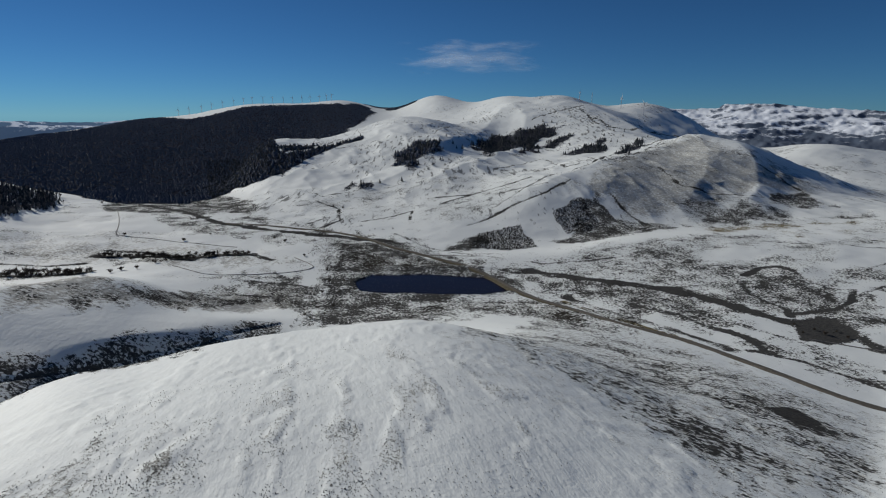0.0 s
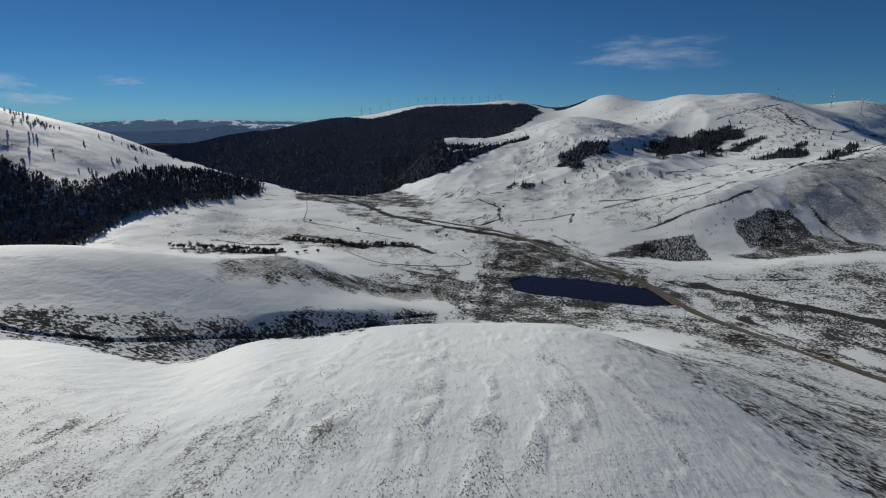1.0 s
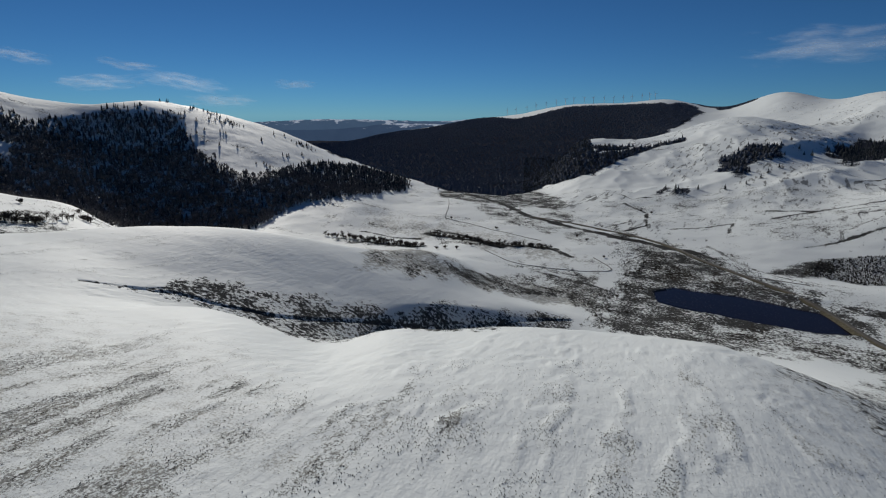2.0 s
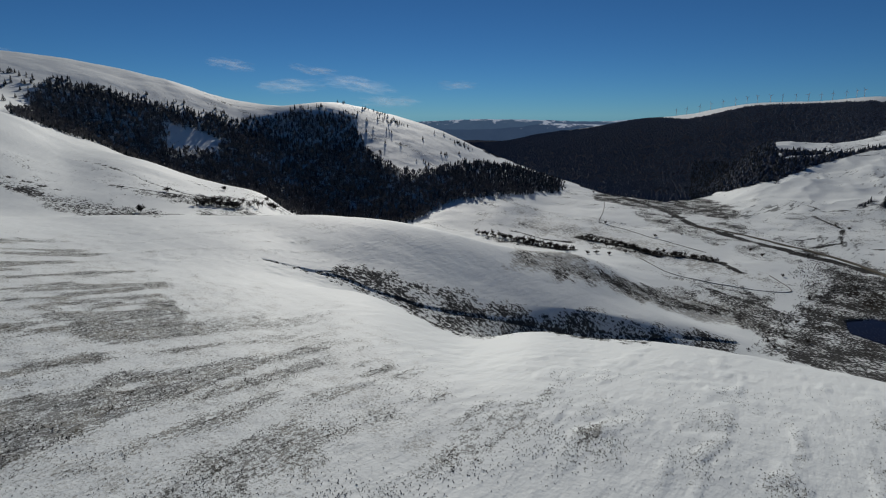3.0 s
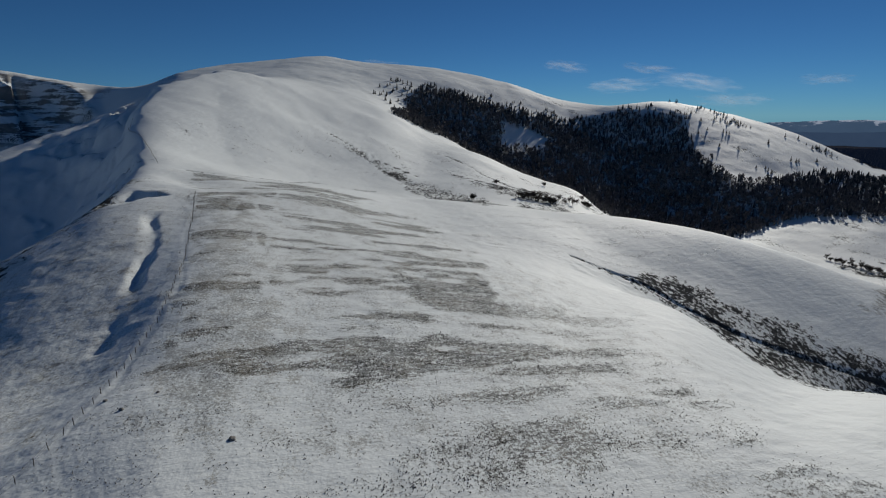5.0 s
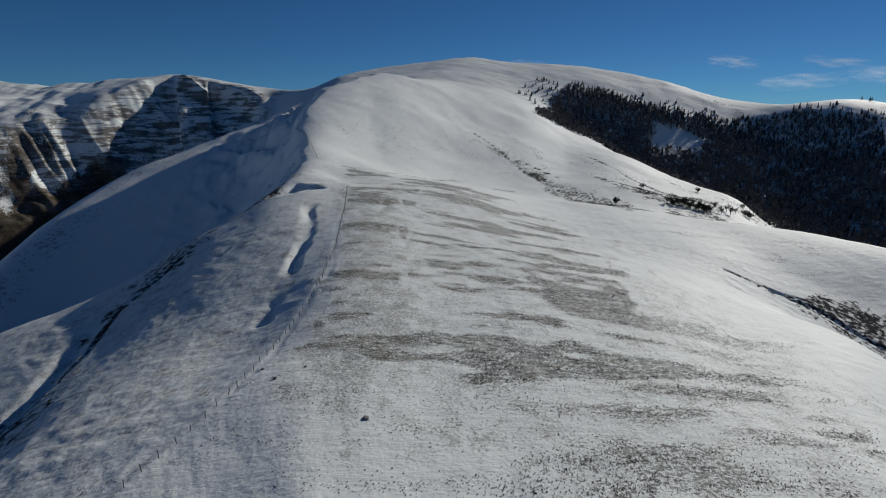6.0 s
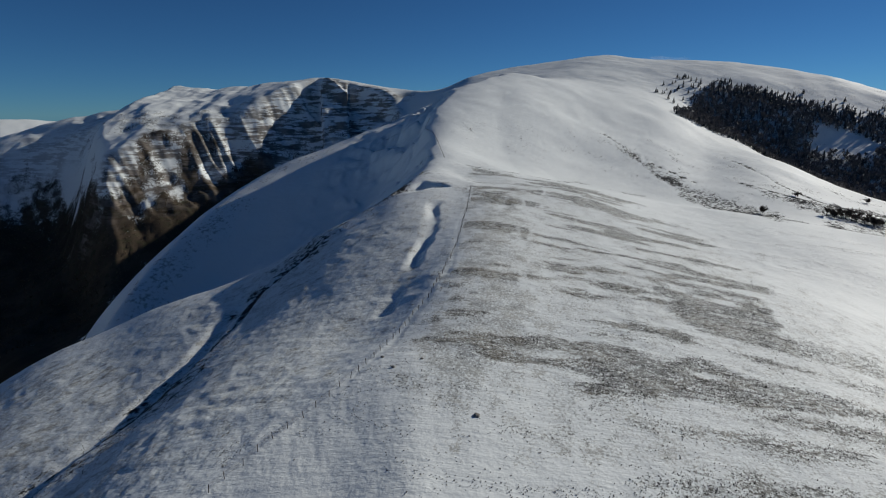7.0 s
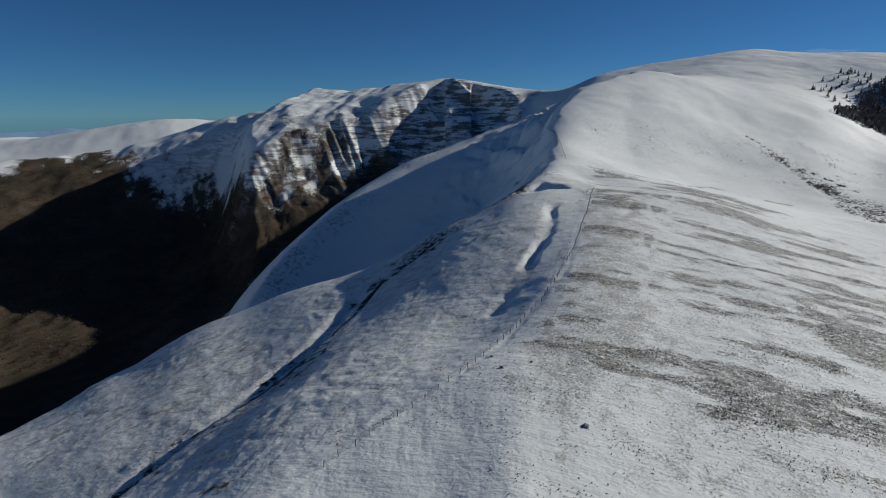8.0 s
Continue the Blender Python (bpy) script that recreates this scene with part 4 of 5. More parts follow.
LAND_COVER.append(("moor", 0.97, 6, [(108, 700), (113, 720), (121, 830), (127, 985), (131, 980), (136, 958), (140, 938), (142.5, 935), (144, 1060), (146, 1200), (149, 1270), (152, 1390), (156, 1440), (160, 1450), (168, 1480), (168, 380), (150, 360), (146, 420), (144, 620), (140, 720), (135, 735), (131, 720), (126, 700), (119, 680), (113, 680), (108, 690)]))
LAND_COVER.append(("rock", 1.0, 2, [(113, 1060), (117, 1125), (121, 1178), (124.5, 1128), (127.3, 1083), (130.3, 1050), (134, 1030), (137, 1003), (140, 978), (142.5, 945), (144, 900), (141, 870), (136, 880), (130, 930), (124, 960), (117, 980)]))
LAND_COVER.append(("rock", 0.5, 3, [(136.9, 1392), (141.3, 1372), (147, 1362), (153.2, 1372), (147.5, 1232), (142.7, 1222), (139.3, 1264)]))
LAND_COVER.append(("heath", 0.42, 3, [(112.9, 1011), (121, 1003), (126.9, 1053), (135.1, 1117), (141.8, 1186), (147.5, 1232), (143, 1148), (137.7, 1005), (130.6, 1005), (123.4, 953), (115.1, 991)]))
LAND_COVER.append(("grove", 1, 1.5, [(87, 690), (86, 760), (85.5, 840), (84, 980), (80, 980), (76, 985), (72, 1000), (67, 1025), (62, 1075), (58, 1080), (57, 1010), (56.3, 960), (54, 880), (51.5, 870), (50, 900), (44.5, 1130), (41, 1210), (36, 1200), (35.8, 1060), (39, 930), (43, 830), (47, 790), (49, 760), (52, 680), (60, 640), (66, 620), (72, 680), (80, 760)]))
LAND_COVER.append(("clear", 1, 1.2, [(71.3, 850), (75.6, 850), (75, 905), (70.8, 900)]))
LAND_COVER.append(("wood", 1, 1.2, [(8.7, 3700), (10.3, 3430), (12, 3560), (14, 3680), (16, 3640), (18, 3580), (20, 3600), (22, 3500), (24.5, 3480), (26.2, 3600), (27.2, 3900), (28.1, 4100), (31.3, 4100), (35.5, 3897), (39.3, 4750), (43, 3850), (46, 3700), (44.5, 1300), (35.5, 1230), (31, 1060), (26, 1080), (22, 1250), (20.5, 1640), (18, 1850), (12, 2300), (8.5, 2900), (7.5, 3300)]))
LAND_COVER.append(("wood", 1, 2, [(8.5, 4090), (5.3, 3990), (4.2, 3900), (2.5, 3500), (5.5, 3450), (7, 3700)]))
LAND_COVER.append(("wood", 0.9, 3, [(37, 3900), (40, 4150), (45, 4700), (66, 4700), (66, 3300), (46, 3300)]))
LAND_COVER.append(("sparse", 1, 2, [(57.5, 1000), (62, 1080), (61, 1120), (55, 1190), (49, 1220), (46, 1200), (50, 930), (54, 900), (56.5, 970)]))
LAND_COVER.append(("sparse", 1, 2, [(84, 970), (86.5, 880), (87.5, 830), (88.5, 870), (87, 970), (82, 990), (76, 1000), (68, 1030), (66, 1010), (72, 985), (78, 965)]))


def inside(bearing, distance, outline):
    """Signed distance to an outline, positive inside, in degrees of bearing (a factor e of distance counts as 25)."""
    px, py = np.array([o[0] for o in outline], float), np.log([o[1] for o in outline]) * 25
    x, y = bearing, np.log(distance) * 25
    hitx, best = np.zeros(x.shape, bool), np.full(x.shape, 1e9)
    for k in range(len(px)):
        ax, ay, bx, by = px[k - 1], py[k - 1], px[k], py[k]
        cross = ((ay > y) != (by > y)) & (x < (bx - ax) * (y - ay) / (by - ay + 1e-12) + ax)
        hitx ^= cross
        s = np.clip(((x - ax) * (bx - ax) + (y - ay) * (by - ay)) / ((bx - ax) ** 2 + (by - ay) ** 2 + 1e-9), 0, 1)
        best = np.minimum(best, np.hypot(x - ax - s * (bx - ax), y - ay - s * (by - ay)))
    return np.where(hitx, best, -best)


def cover_at(x, y):
    r, a = np.hypot(x, y) + 1e-3, (np.degrees(np.arctan2(-x, y)) + 44) % 360 - 44
    field = {k: np.zeros(x.shape) for k in ("heath", "streak", "grass", "wood", "grove", "sparse", "planting", "thicket", "rill", "scree", "moor", "rock", "tuft", "fuzz")}
    ragged = rough(a * 10, np.log(r) * 250, 12, 31, 4)
    clearing = np.zeros(x.shape)
    for kind, density, soft, outline in LAND_COVER:
        box = [o[0] for o in outline]
        near = (a > min(box) - 3) & (a < max(box) + 3)
        if not near.any():
            continue
        d = inside(a[near], r[near], outline) + ragged[near] * soft * 0.5
        m = smooth(-soft * 0.4, soft * 0.4, d) * density
        if kind == "clear":
            clearing[near] = np.maximum(clearing[near], m)
        else:
            field[kind][near] = np.maximum(field[kind][near], m)
    trodden = np.zeros(x.shape)
    for kind, density, width, depth, course in LAND_LINES:
        off = off_course(x, y, course, 40 + width)
        some = off < width * 4
        if kind != "bare":
            off[some] *= 1 + 0.8 * rough(x[some], y[some], 12, 45, 3)
        m = smooth(width * 1.4, width * 0.4, off) * density
        if kind != "bare":
            m[some] *= np.clip(0.86 + 0.5 * rough(x[some], y[some], 34, 46, 3), 0.45, 1.05)
        if kind == "heath" and course[0][1] > 560:
            m = np.clip(m * 1.2, 0, 0.78)
        if kind == "bare":
            trodden = np.maximum(trodden, m)
        else:
            field[kind] = np.maximum(field[kind], m)
    field["streak"] *= 1 - 0.85 * trodden
    # the hilltop's heather stands in old plough rows
    broad, narrow = heather_rows(x, y)
    rows = broad + 0.5 * narrow + 0.5 * rough(x, y, 17, 75, 3)
    field["streak"] *= 0.12 + 1.25 * smooth(-0.15, 0.5, rows)
    field["tuft"] *= 0.15 + 1.2 * smooth(-0.2, 0.5, rows)
    # thin heather all over the lower land and the open hillsides
    loose = smooth(-0.25, 0.45, rough(0.5 * x + 0.2 * y, 1.3 * y - 0.5 * x, 90, 51, 5)) * smooth(330, 480, r) * smooth(3600, 2400, r)
    field["heath"] = np.maximum(field["heath"], loose * (0.38 - 0.10 * smooth(900, 1300, r) + 0.10 * smooth(-5, -25, a)) * smooth(100, 60, a))
    field["rill"] = (0.05 + 0.30 * smooth(-0.2, 0.45, rough(x, y, 150, 53, 3))) * smooth(620, 760, r) * smooth(3400, 2600, r) * smooth(24, 18, a) * (1 - field["wood"])
    field["wood"] *= 1 - clearing
    field["grove"] *= 1 - clearing
    away = smooth(163, 172, a) + smooth(-41, -44, a)
    field["heath"] = np.maximum(field["heath"], 0.3 * np.clip(away, 0, 1))
    return field


def mesh_of(name, verts, faces, mats=(), smooth_=True):
    me = bpy.data.meshes.new(name)
    verts, faces = np.asarray(verts, np.float32), np.asarray(faces, np.int32)
    me.vertices.add(len(verts))
    me.vertices.foreach_set("co", verts.ravel())
    k = faces.shape[1]
    me.loops.add(faces.size)
    me.loops.foreach_set("vertex_index", faces.ravel())
    me.polygons.add(len(faces))
    me.polygons.foreach_set("loop_start", np.arange(0, faces.size, k, dtype=np.int32))
    me.polygons.foreach_set("use_smooth", np.full(len(faces), smooth_))
    me.update(calc_edges=True)
    for m in mats:
        me.materials.append(m)
    return me


def build_land():
    rows, cols = RINGS.shape
    verts = np.stack([GX, GY, HEIGHTS], -1).reshape(-1, 3)
    i, j = np.meshgrid(np.arange(rows - 1), np.arange(cols), indexing="ij")
    k = (j + 1) % cols
    faces = np.stack([i * cols + j, (i + 1) * cols + j, (i + 1) * cols + k, i * cols + k], -1).reshape(-1, 4)[:, ::-1]
    middle = len(verts)
    verts = np.vstack([verts, [[0, 0, HEIGHTS[0].mean()]]])
    me = mesh_of("ground", verts, faces, [SNOWY_LAND])
    bm = bmesh.new()
    bm.from_mesh(me)
    bm.verts.ensure_lookup_table()
    for c in range(cols):
        bm.faces.new((bm.verts[middle], bm.verts[(c + 1) % cols], bm.verts[c])).smooth = True
    bmesh.ops.recalc_face_normals(bm, faces=bm.faces)
    bm.to_mesh(me)
    bm.free()
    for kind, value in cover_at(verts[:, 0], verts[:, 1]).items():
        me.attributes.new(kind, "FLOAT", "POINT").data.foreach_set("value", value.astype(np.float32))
    return tagged(new("ground", me), "snow-covered mountain land with heather, gullies and ridges", "ground", kind="structure")


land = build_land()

# ---------------------------------------------------------------- woods
rng = np.random.default_rng(5)


def cone_tree(sides=5, tiers=3):
    """A unit conifer: ragged tiers round a thin stem, 1 high."""
    v, f = [], []
    for t in range(tiers):
        z0, z1 = 0.08 + 0.26 * t, min(1.0, 0.5 + 0.25 * t)
        w = 0.24 * (1 - 0.27 * t)
        base = len(v)
        for s in range(sides):
            q = 2 * math.pi * (s + 0.5 * t) / sides
            v.append((math.cos(q) * w, math.sin(q) * w, z0 + 0.05 * (s % 2)))
        v.append((0, 0, z1))
        f += [(base + s, base + (s + 1) % sides, base + sides) for s in range(sides)]
    return np.array(v), np.array(f)


def bare_tree(twigs=14, seed=1):
    """A unit leafless tree: a thin stem and an open crown of upward slivers."""
    g = np.random.default_rng(seed)
    v, f = [], []

    def sliver(a, b, w):
        k = len(v)
        side = g.normal(size=3) * w
        v.extend([a - side, a + side, b])
        f.append((k, k + 1, k + 2))

    sliver(np.array([0, 0, 0.0]), np.array([0, 0, 0.75]), 0.03)
    sliver(np.array([0, 0, 0.0]), np.array([0.02, 0, 0.75]), 0.03)
    for _ in range(twigs):
        a = np.array([0, 0, g.uniform(0.2, 0.6)])
        q, out = g.uniform(0, 6.28), g.uniform(0.12, 0.34)
        b = np.array([math.cos(q) * out, math.sin(q) * out, min(1, a[2] + g.uniform(0.25, 0.5))])
        sliver((a + b) / 2 - np.array([0, 0, 0.05]), b, 0.085)
    return np.array(v), np.array(f)


def clump(seed=1, n=16):
    """A unit bush: short slivers fanning out of the ground."""
    g = np.random.default_rng(seed)
    v, f = [], []
    for k in range(n):
        q, lean = g.uniform(0, 6.28), g.uniform(0.05, 0.5)
        top = np.array([math.cos(q) * lean, math.sin(q) * lean, g.uniform(0.5, 1.0) * (1 - 0.6 * lean)])
        foot = np.array([top[0] * 0.5, top[1] * 0.5, 0])
        side = np.array([-math.sin(q), math.cos(q), 0]) * g.uniform(0.08, 0.2)
        v += [foot - side, foot + side, top + side * 0.5, top - side * 0.5]
        b = 4 * k
        f += [(b, b + 1, b + 2), (b, b + 2, b + 3)]
    return np.array(v), np.array(f)


def strew(name, shapes, x, y, size, mat, label, category, width=1.0, sink=0.05):
    """Many copies of a few unit shapes, joined into one mesh that stands on the land."""
    z = ground(x, y)
    turn, pick = rng.uniform(0, 6.28, len(x)), rng.integers(0, len(shapes), len(x))
    verts, faces, at = [], [], 0
    for k, (v, f) in enumerate(shapes):
        m = np.where(pick == k)[0]
        c, s = np.cos(turn[m])[:, None], np.sin(turn[m])[:, None]
        h = size[m][:, None]
        w = h * width * rng.uniform(0.8, 1.25, (len(m), 1))
        px = (v[:, 0] * c - v[:, 1] * s) * w + x[m][:, None]
        py = (v[:, 0] * s + v[:, 1] * c) * w + y[m][:, None]
        pz = v[:, 2] * h + (z[m] - sink * size[m])[:, None]
        verts.append(np.stack([px, py, pz], -1).reshape(-1, 3))
        faces.append((f[None] + (np.arange(len(m)) * len(v))[:, None, None]).reshape(-1, 3) + at)
        at += len(m) * len(v)
    me = mesh_of(name, np.vstack(verts), np.vstack(faces), [mat], False)
    return tagged(new(name, me), label, category, kind="stuff")


def scatter(count, bearing, distance, kind, least=0.5, chance=True):
    """Random places in a ring sector, kept where that cover is dense enough."""
    a = rng.uniform(*bearing, count)
    r = np.sqrt(rng.uniform(distance[0] ** 2, distance[1] ** 2, count))
    x, y = polar(a, r)
    d = cover_at(x, y)[kind]
    keep = d > (rng.uniform(least, 1, count) if chance else least)
    return x[keep], y[keep]


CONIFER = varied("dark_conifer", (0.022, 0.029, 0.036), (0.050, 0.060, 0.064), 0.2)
# far conifers: a paler, bluer copy, with the ridge's haze in the colour
FAR_CONIFER = varied("haze_blue_conifer", (0.060, 0.080, 0.118), (0.076, 0.100, 0.144), 0.02, spread=False)
BARE_WOOD = varied("leafless_wood", (0.09, 0.085, 0.085), (0.22, 0.20, 0.19), 0.2)
HEATHER = varied("winter_heather", (0.020, 0.019, 0.019), (0.072, 0.064, 0.053), 0.8)
firs = [cone_tree(5, 3), cone_tree(6, 3), cone_tree(5, 4)]
bares = [bare_tree(14, s) for s in range(4)]

x, y = scatter(34000, (35, 88), (600, 1230), "grove", 0.4)
r = np.hypot(x, y)
top = rng.uniform(0, 1, len(x)) < 0.15 + 0.55 * smooth(880, 1000, r)
thin = rng.uniform(0, 1, len(x)) < np.where(r > 960, 0.55, 0.85)
top, low = top & thin, ~top & thin
strew("hillside_conifers", firs, x[top], y[top], rng.uniform(6, 11, top.sum()), CONIFER, "dark pine wood on the shaded snowy hillside", "wood", 0.8)
strew("hillside_bare_wood", bares, x[low], y[low], rng.uniform(6, 11, low.sum()), BARE_WOOD, "grey-brown leafless wood on the shaded hillside", "wood")
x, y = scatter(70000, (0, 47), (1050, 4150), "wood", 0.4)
strew("far_forest", [cone_tree(4, 2), cone_tree(5, 2)], x, y, rng.uniform(7, 10, len(x)), FAR_CONIFER, "dark conifer forest covering the wind farm ridge, blued for haze", "forest", 1.7)

# courses and standing places, (bearing, distance)
ROAD = [(-42.1, 300), (-39.3, 302), (-34.9, 313), (-30, 329), (-24.7, 350), (-19.1, 368), (-13.1, 410), (-9.4, 437), (-7.2, 460), (-5.6, 485), (-1.8, 528), (1.9, 562), (5.6, 607), (10.4, 693), (17.3, 763), (22.8, 814)]
FENCE = [(136.3, 60), (127.5, 68), (120.8, 76), (115.7, 89), (111.5, 106), (108.7, 129), (107.2, 166), (106.3, 223), (109.2, 304), (110.5, 382), (111.2, 405), (110.7, 438)]
FIELD_BUSHES = [(26.7, 719), (24.3, 737), (18.2, 693), (17.2, 669), (15.3, 588), (31.6, 780), (33.2, 569), (32.3, 577), (31, 576), (33, 1086), (12.1, 884), (11.1, 874)]
HEDGE_TREES = [(43.9, 630), (43.3, 645), (42.6, 638), (42, 625), (41.3, 621), (40.6, 611), (40, 617), (39.3, 611), (38.6, 610), (37.8, 599), (37.1, 602), (36.5, 593), (35.6, 580)]
STREAM_BUSHES = [(32.3, 659), (31.4, 644), (30.4, 629), (29.4, 599), (28.5, 606), (27.5, 611), (26.4, 634), (25.8, 628), (24.9, 617), (24, 619), (23, 626), (22.1, 630), (21.4, 626)]
SLOPE_BUSHES = [(73.2, 402), (72.6, 405), (72.0, 408), (71.7, 398), (71.2, 410), (70.6, 412), (70.2, 405), (69.7, 408), (73.0, 396), (72.4, 397), (68.2, 430), (67.4, 440), (66.6, 455), (75.9, 435), (70.8, 507), (73.5, 395), (72.8, 395), (72.1, 400), (71.4, 401), (70.7, 401), (70, 399), (69.3, 420), (68.6, 415), (67.8, 422), (66.9, 493), (66.3, 447), (78.4, 366)]
LONE_PINES = [(86.9, 814), (86.5, 795), (86.1, 870), (85.7, 907), (85.2, 900), (86.7, 908), (86.2, 929), (84.9, 942), (84.4, 934), (86, 801), (83.8, 970), (83.2, 961), (82.4, 963), (85.5, 936), (87.4, 829), (54.3, 1105), (49.6, 1183), (48.6, 1212), (46.2, 4325), (50.8, 1076), (53.1, 992), (55.4, 1118), (56.6, 1027), (57.5, 1053), (58.4, 1066), (59.2, 1072), (58, 1007), (57.1, 992), (55.9, 1049)]
COPSE_PINES = [(-1.7, 2352), (0.1, 1397), (-0.6, 1330), (-1, 1294), (-1.6, 1321), (0.7, 1142), (1.5, 1100), (-2.6, 1465), (-4, 1549), (-4.8, 1351), (-5.5, 1582), (-5.9, 1710), (-8.5, 1840), (-9, 1874), (-10.3, 1879), (-9.8, 1930), (-10.7, 1917), (-11.2, 1880), (-6.5, 1420), (-8, 1461), (-8.7, 1709), (-11.9, 1641), (-12.6, 1593), (-15.9, 1694), (-16.8, 1739), (-17.7, 1675), (-16.6, 1595), (-17.2, 1590), (-17.8, 1727), (-20, 1666), (-19, 1573), (-12.5, 1751), (2, 1071), (3.1, 1030), (4.8, 1009), (7.1, 1010), (10, 1020), (9.1, 1002)]
BOULDERS = [(105.4, 64), (115.1, 78), (116.3, 83), (111.8, 80)]
VALLEY_TREES = [(8.7, 346), (9.6, 344), (8.7, 541), (9.9, 585), (11.8, 545), (13, 527), (13.7, 455), (12.6, 413), (14.4, 410), (15.1, 375), (11.3, 484), (10.3, 503), (11.9, 453), (13.6, 387), (15.7, 386), (12.8, 488), (-35.2, 414), (-36, 426), (-36.8, 421), (-37.6, 431), (-38.5, 423), (-34.4, 429)]
HEDGES = [[(41.1, 616), (38.7, 602), (35.8, 587), (34.6, 593)], [(34, 672), (30.9, 658), (27, 609), (23.6, 624), (20.5, 615)], [(44.9, 647), (41.5, 633), (38.4, 615), (35.2, 590)]]
FIELD_WALLS = [[(31.9, 1014), (31.9, 878), (32.3, 784)], [(28, 579), (24.7, 532), (14.5, 540), (16.4, 585)], [(32.3, 784), (29.9, 755), (26.5, 705), (21.9, 658)], [(6.7, 575), (2, 567), (-3.1, 560)], [(-35.7, 404), (-38.6, 408), (-41.2, 412)]]


def part(name, me, mat, parent, label=""):
    ob = new(name, me)
    if not me.materials:
        me.materials.append(mat)
    ob.parent = parent
    return tagged(ob, label)


def from_bm(name, bm, smooth_=False):
    me = bpy.data.meshes.new(name)
    bm.to_mesh(me)
    bm.free()
    for p in me.polygons:
        p.use_smooth = smooth_
    return me


def tube(bm, a, b, ra, rb, sides=6):
    """A tapered round bar from a to b."""
    a, b = Vector(a), Vector(b)
    d = (b - a).normalized()
    u = d.orthogonal().normalized()
    w = d.cross(u)
    rings = []
    for p, r in ((a, ra), (b, rb)):
        rings.append([bm.verts.new(p + (u * math.cos(t) + w * math.sin(t)) * r) for t in (2 * math.pi * k / sides for k in range(sides))])
    for k in range(sides):
        bm.faces.new((rings[0][k], rings[0][(k + 1) % sides], rings[1][(k + 1) % sides], rings[1][k]))
    bm.faces.new(rings[0][::-1]), bm.faces.new(rings[1])


def spot(bearing, distance):
    x, y = polar(bearing, distance)
    return float(x), float(y), float(ground(x, y)[0])


# ---------------------------------------------------------------- pond
def pond_material():
    n = Nodes("pond_water")
    n.done(n.mix(n.noise(0.05, 3), rgb(0.010, 0.008, 0.014), rgb(0.016, 0.013, 0.020)), 0.22, n.bump(n.noise(1.5, 3), 0.02, 0.25), 0.17)
    n.bsdf.inputs["IOR"].default_value = 1.33
    return n.mat


def build_pond():
    bm = bmesh.new()
    mid_x, mid_y = sum(p[0] for p in POND) / len(POND), sum(p[1] for p in POND) / len(POND)
    bm.faces.new([bm.verts.new((mid_x + (px - mid_x) * 1.09, mid_y + (py - mid_y) * 1.18, -0.5)) for px, py in POND])
    bmesh.ops.recalc_face_normals(bm, faces=bm.faces)
    me = from_bm("pond", bm)
    me.materials.append(pond_material())
    return tagged(new("pond", me), "dark still pond in the heathy valley floor", "pond", kind="structure")


build_pond()


# ---------------------------------------------------------------- road
def resample(course, step):
    x, y = polar(np.array([c[0] for c in course], float), np.array([c[1] for c in course], float))
    d = np.concatenate([[0], np.cumsum(np.hypot(np.diff(x), np.diff(y)))])
    s = np.arange(0, d[-1], step)
    x, y = monotone(d, x, s), monotone(d, y, s)
    return x, y


def build_strip(name, course, offsets, lifts, mat, step=5.0):
    """A strip that follows the land, with a cross-section of side offsets and lifts."""
    x, y = resample(course, step)
    tx, ty = np.gradient(x), np.gradient(y)
    q = np.hypot(tx, ty)
    nx, ny = -ty / q, tx / q
    z = ground(x, y)
    z = np.convolve(np.pad(z, 3, mode="edge"), np.ones(7) / 7, "valid")
    verts = []
    for o, l in zip(offsets, lifts):
        wob = 1 + 0.12 * rough(x, y, 12, 61, 2)
        verts.append(np.stack([x + nx * o * wob, y + ny * o * wob, z + l], -1))
    verts = np.stack(verts, 1)
    m, k = verts.shape[:2]
    i, j = np.meshgrid(np.arange(m - 1), np.arange(k - 1), indexing="ij")
    faces = np.stack([i * k + j, i * k + j + 1, (i + 1) * k + j + 1, (i + 1) * k + j], -1).reshape(-1, 4)
    return mesh_of(name, verts.reshape(-1, 3), faces, [mat])


ROAD_DIRT = varied("wet_gravel", (0.055, 0.05, 0.042), (0.13, 0.118, 0.10), 0.35, 0.8, 0.05, 0.3, False)
VERGE = varied("road_verge", (0.04, 0.036, 0.026), (0.13, 0.115, 0.075), 0.5, 0.9, 0.1, 0.1, False)
tagged(new("road", build_strip("road", ROAD, [-2.1, -1.8, 0, 1.8, 2.1], [0.5, 0.8, 0.87, 0.8, 0.5], ROAD_DIRT)),
       "narrow gravel road with slushy ruts through the valley", "road", kind="structure")
tagged(new("road_verge", build_strip("road_verge", ROAD, [-5, -3.4, -1.9, 1.9, 3.4, 5], [-1.2, 0.2, 0.6, 0.6, 0.2, -1.2], VERGE)),
       "rough tawny grass verge along the gravel road", "verge", kind="structure")


# ---------------------------------------------------------------- fence on the ridge
WEATHERED = varied("weathered_wood", (0.05, 0.045, 0.04), (0.14, 0.12, 0.10), 3.0)
WIRE = varied("rusty_wire", (0.05, 0.04, 0.035), (0.10, 0.08, 0.06), 8.0)


def post_mesh(height=1.05, r=0.05):
    bm = bmesh.new()
    tube(bm, (0, 0, -0.4), (0.02, 0.01, height), r, r * 0.85, 6)
    bmesh.ops.translate(bm, verts=[v for v in bm.verts if v.co.z > height - 0.01][:3], vec=(0, 0, 0.05))
    return from_bm("post", bm)


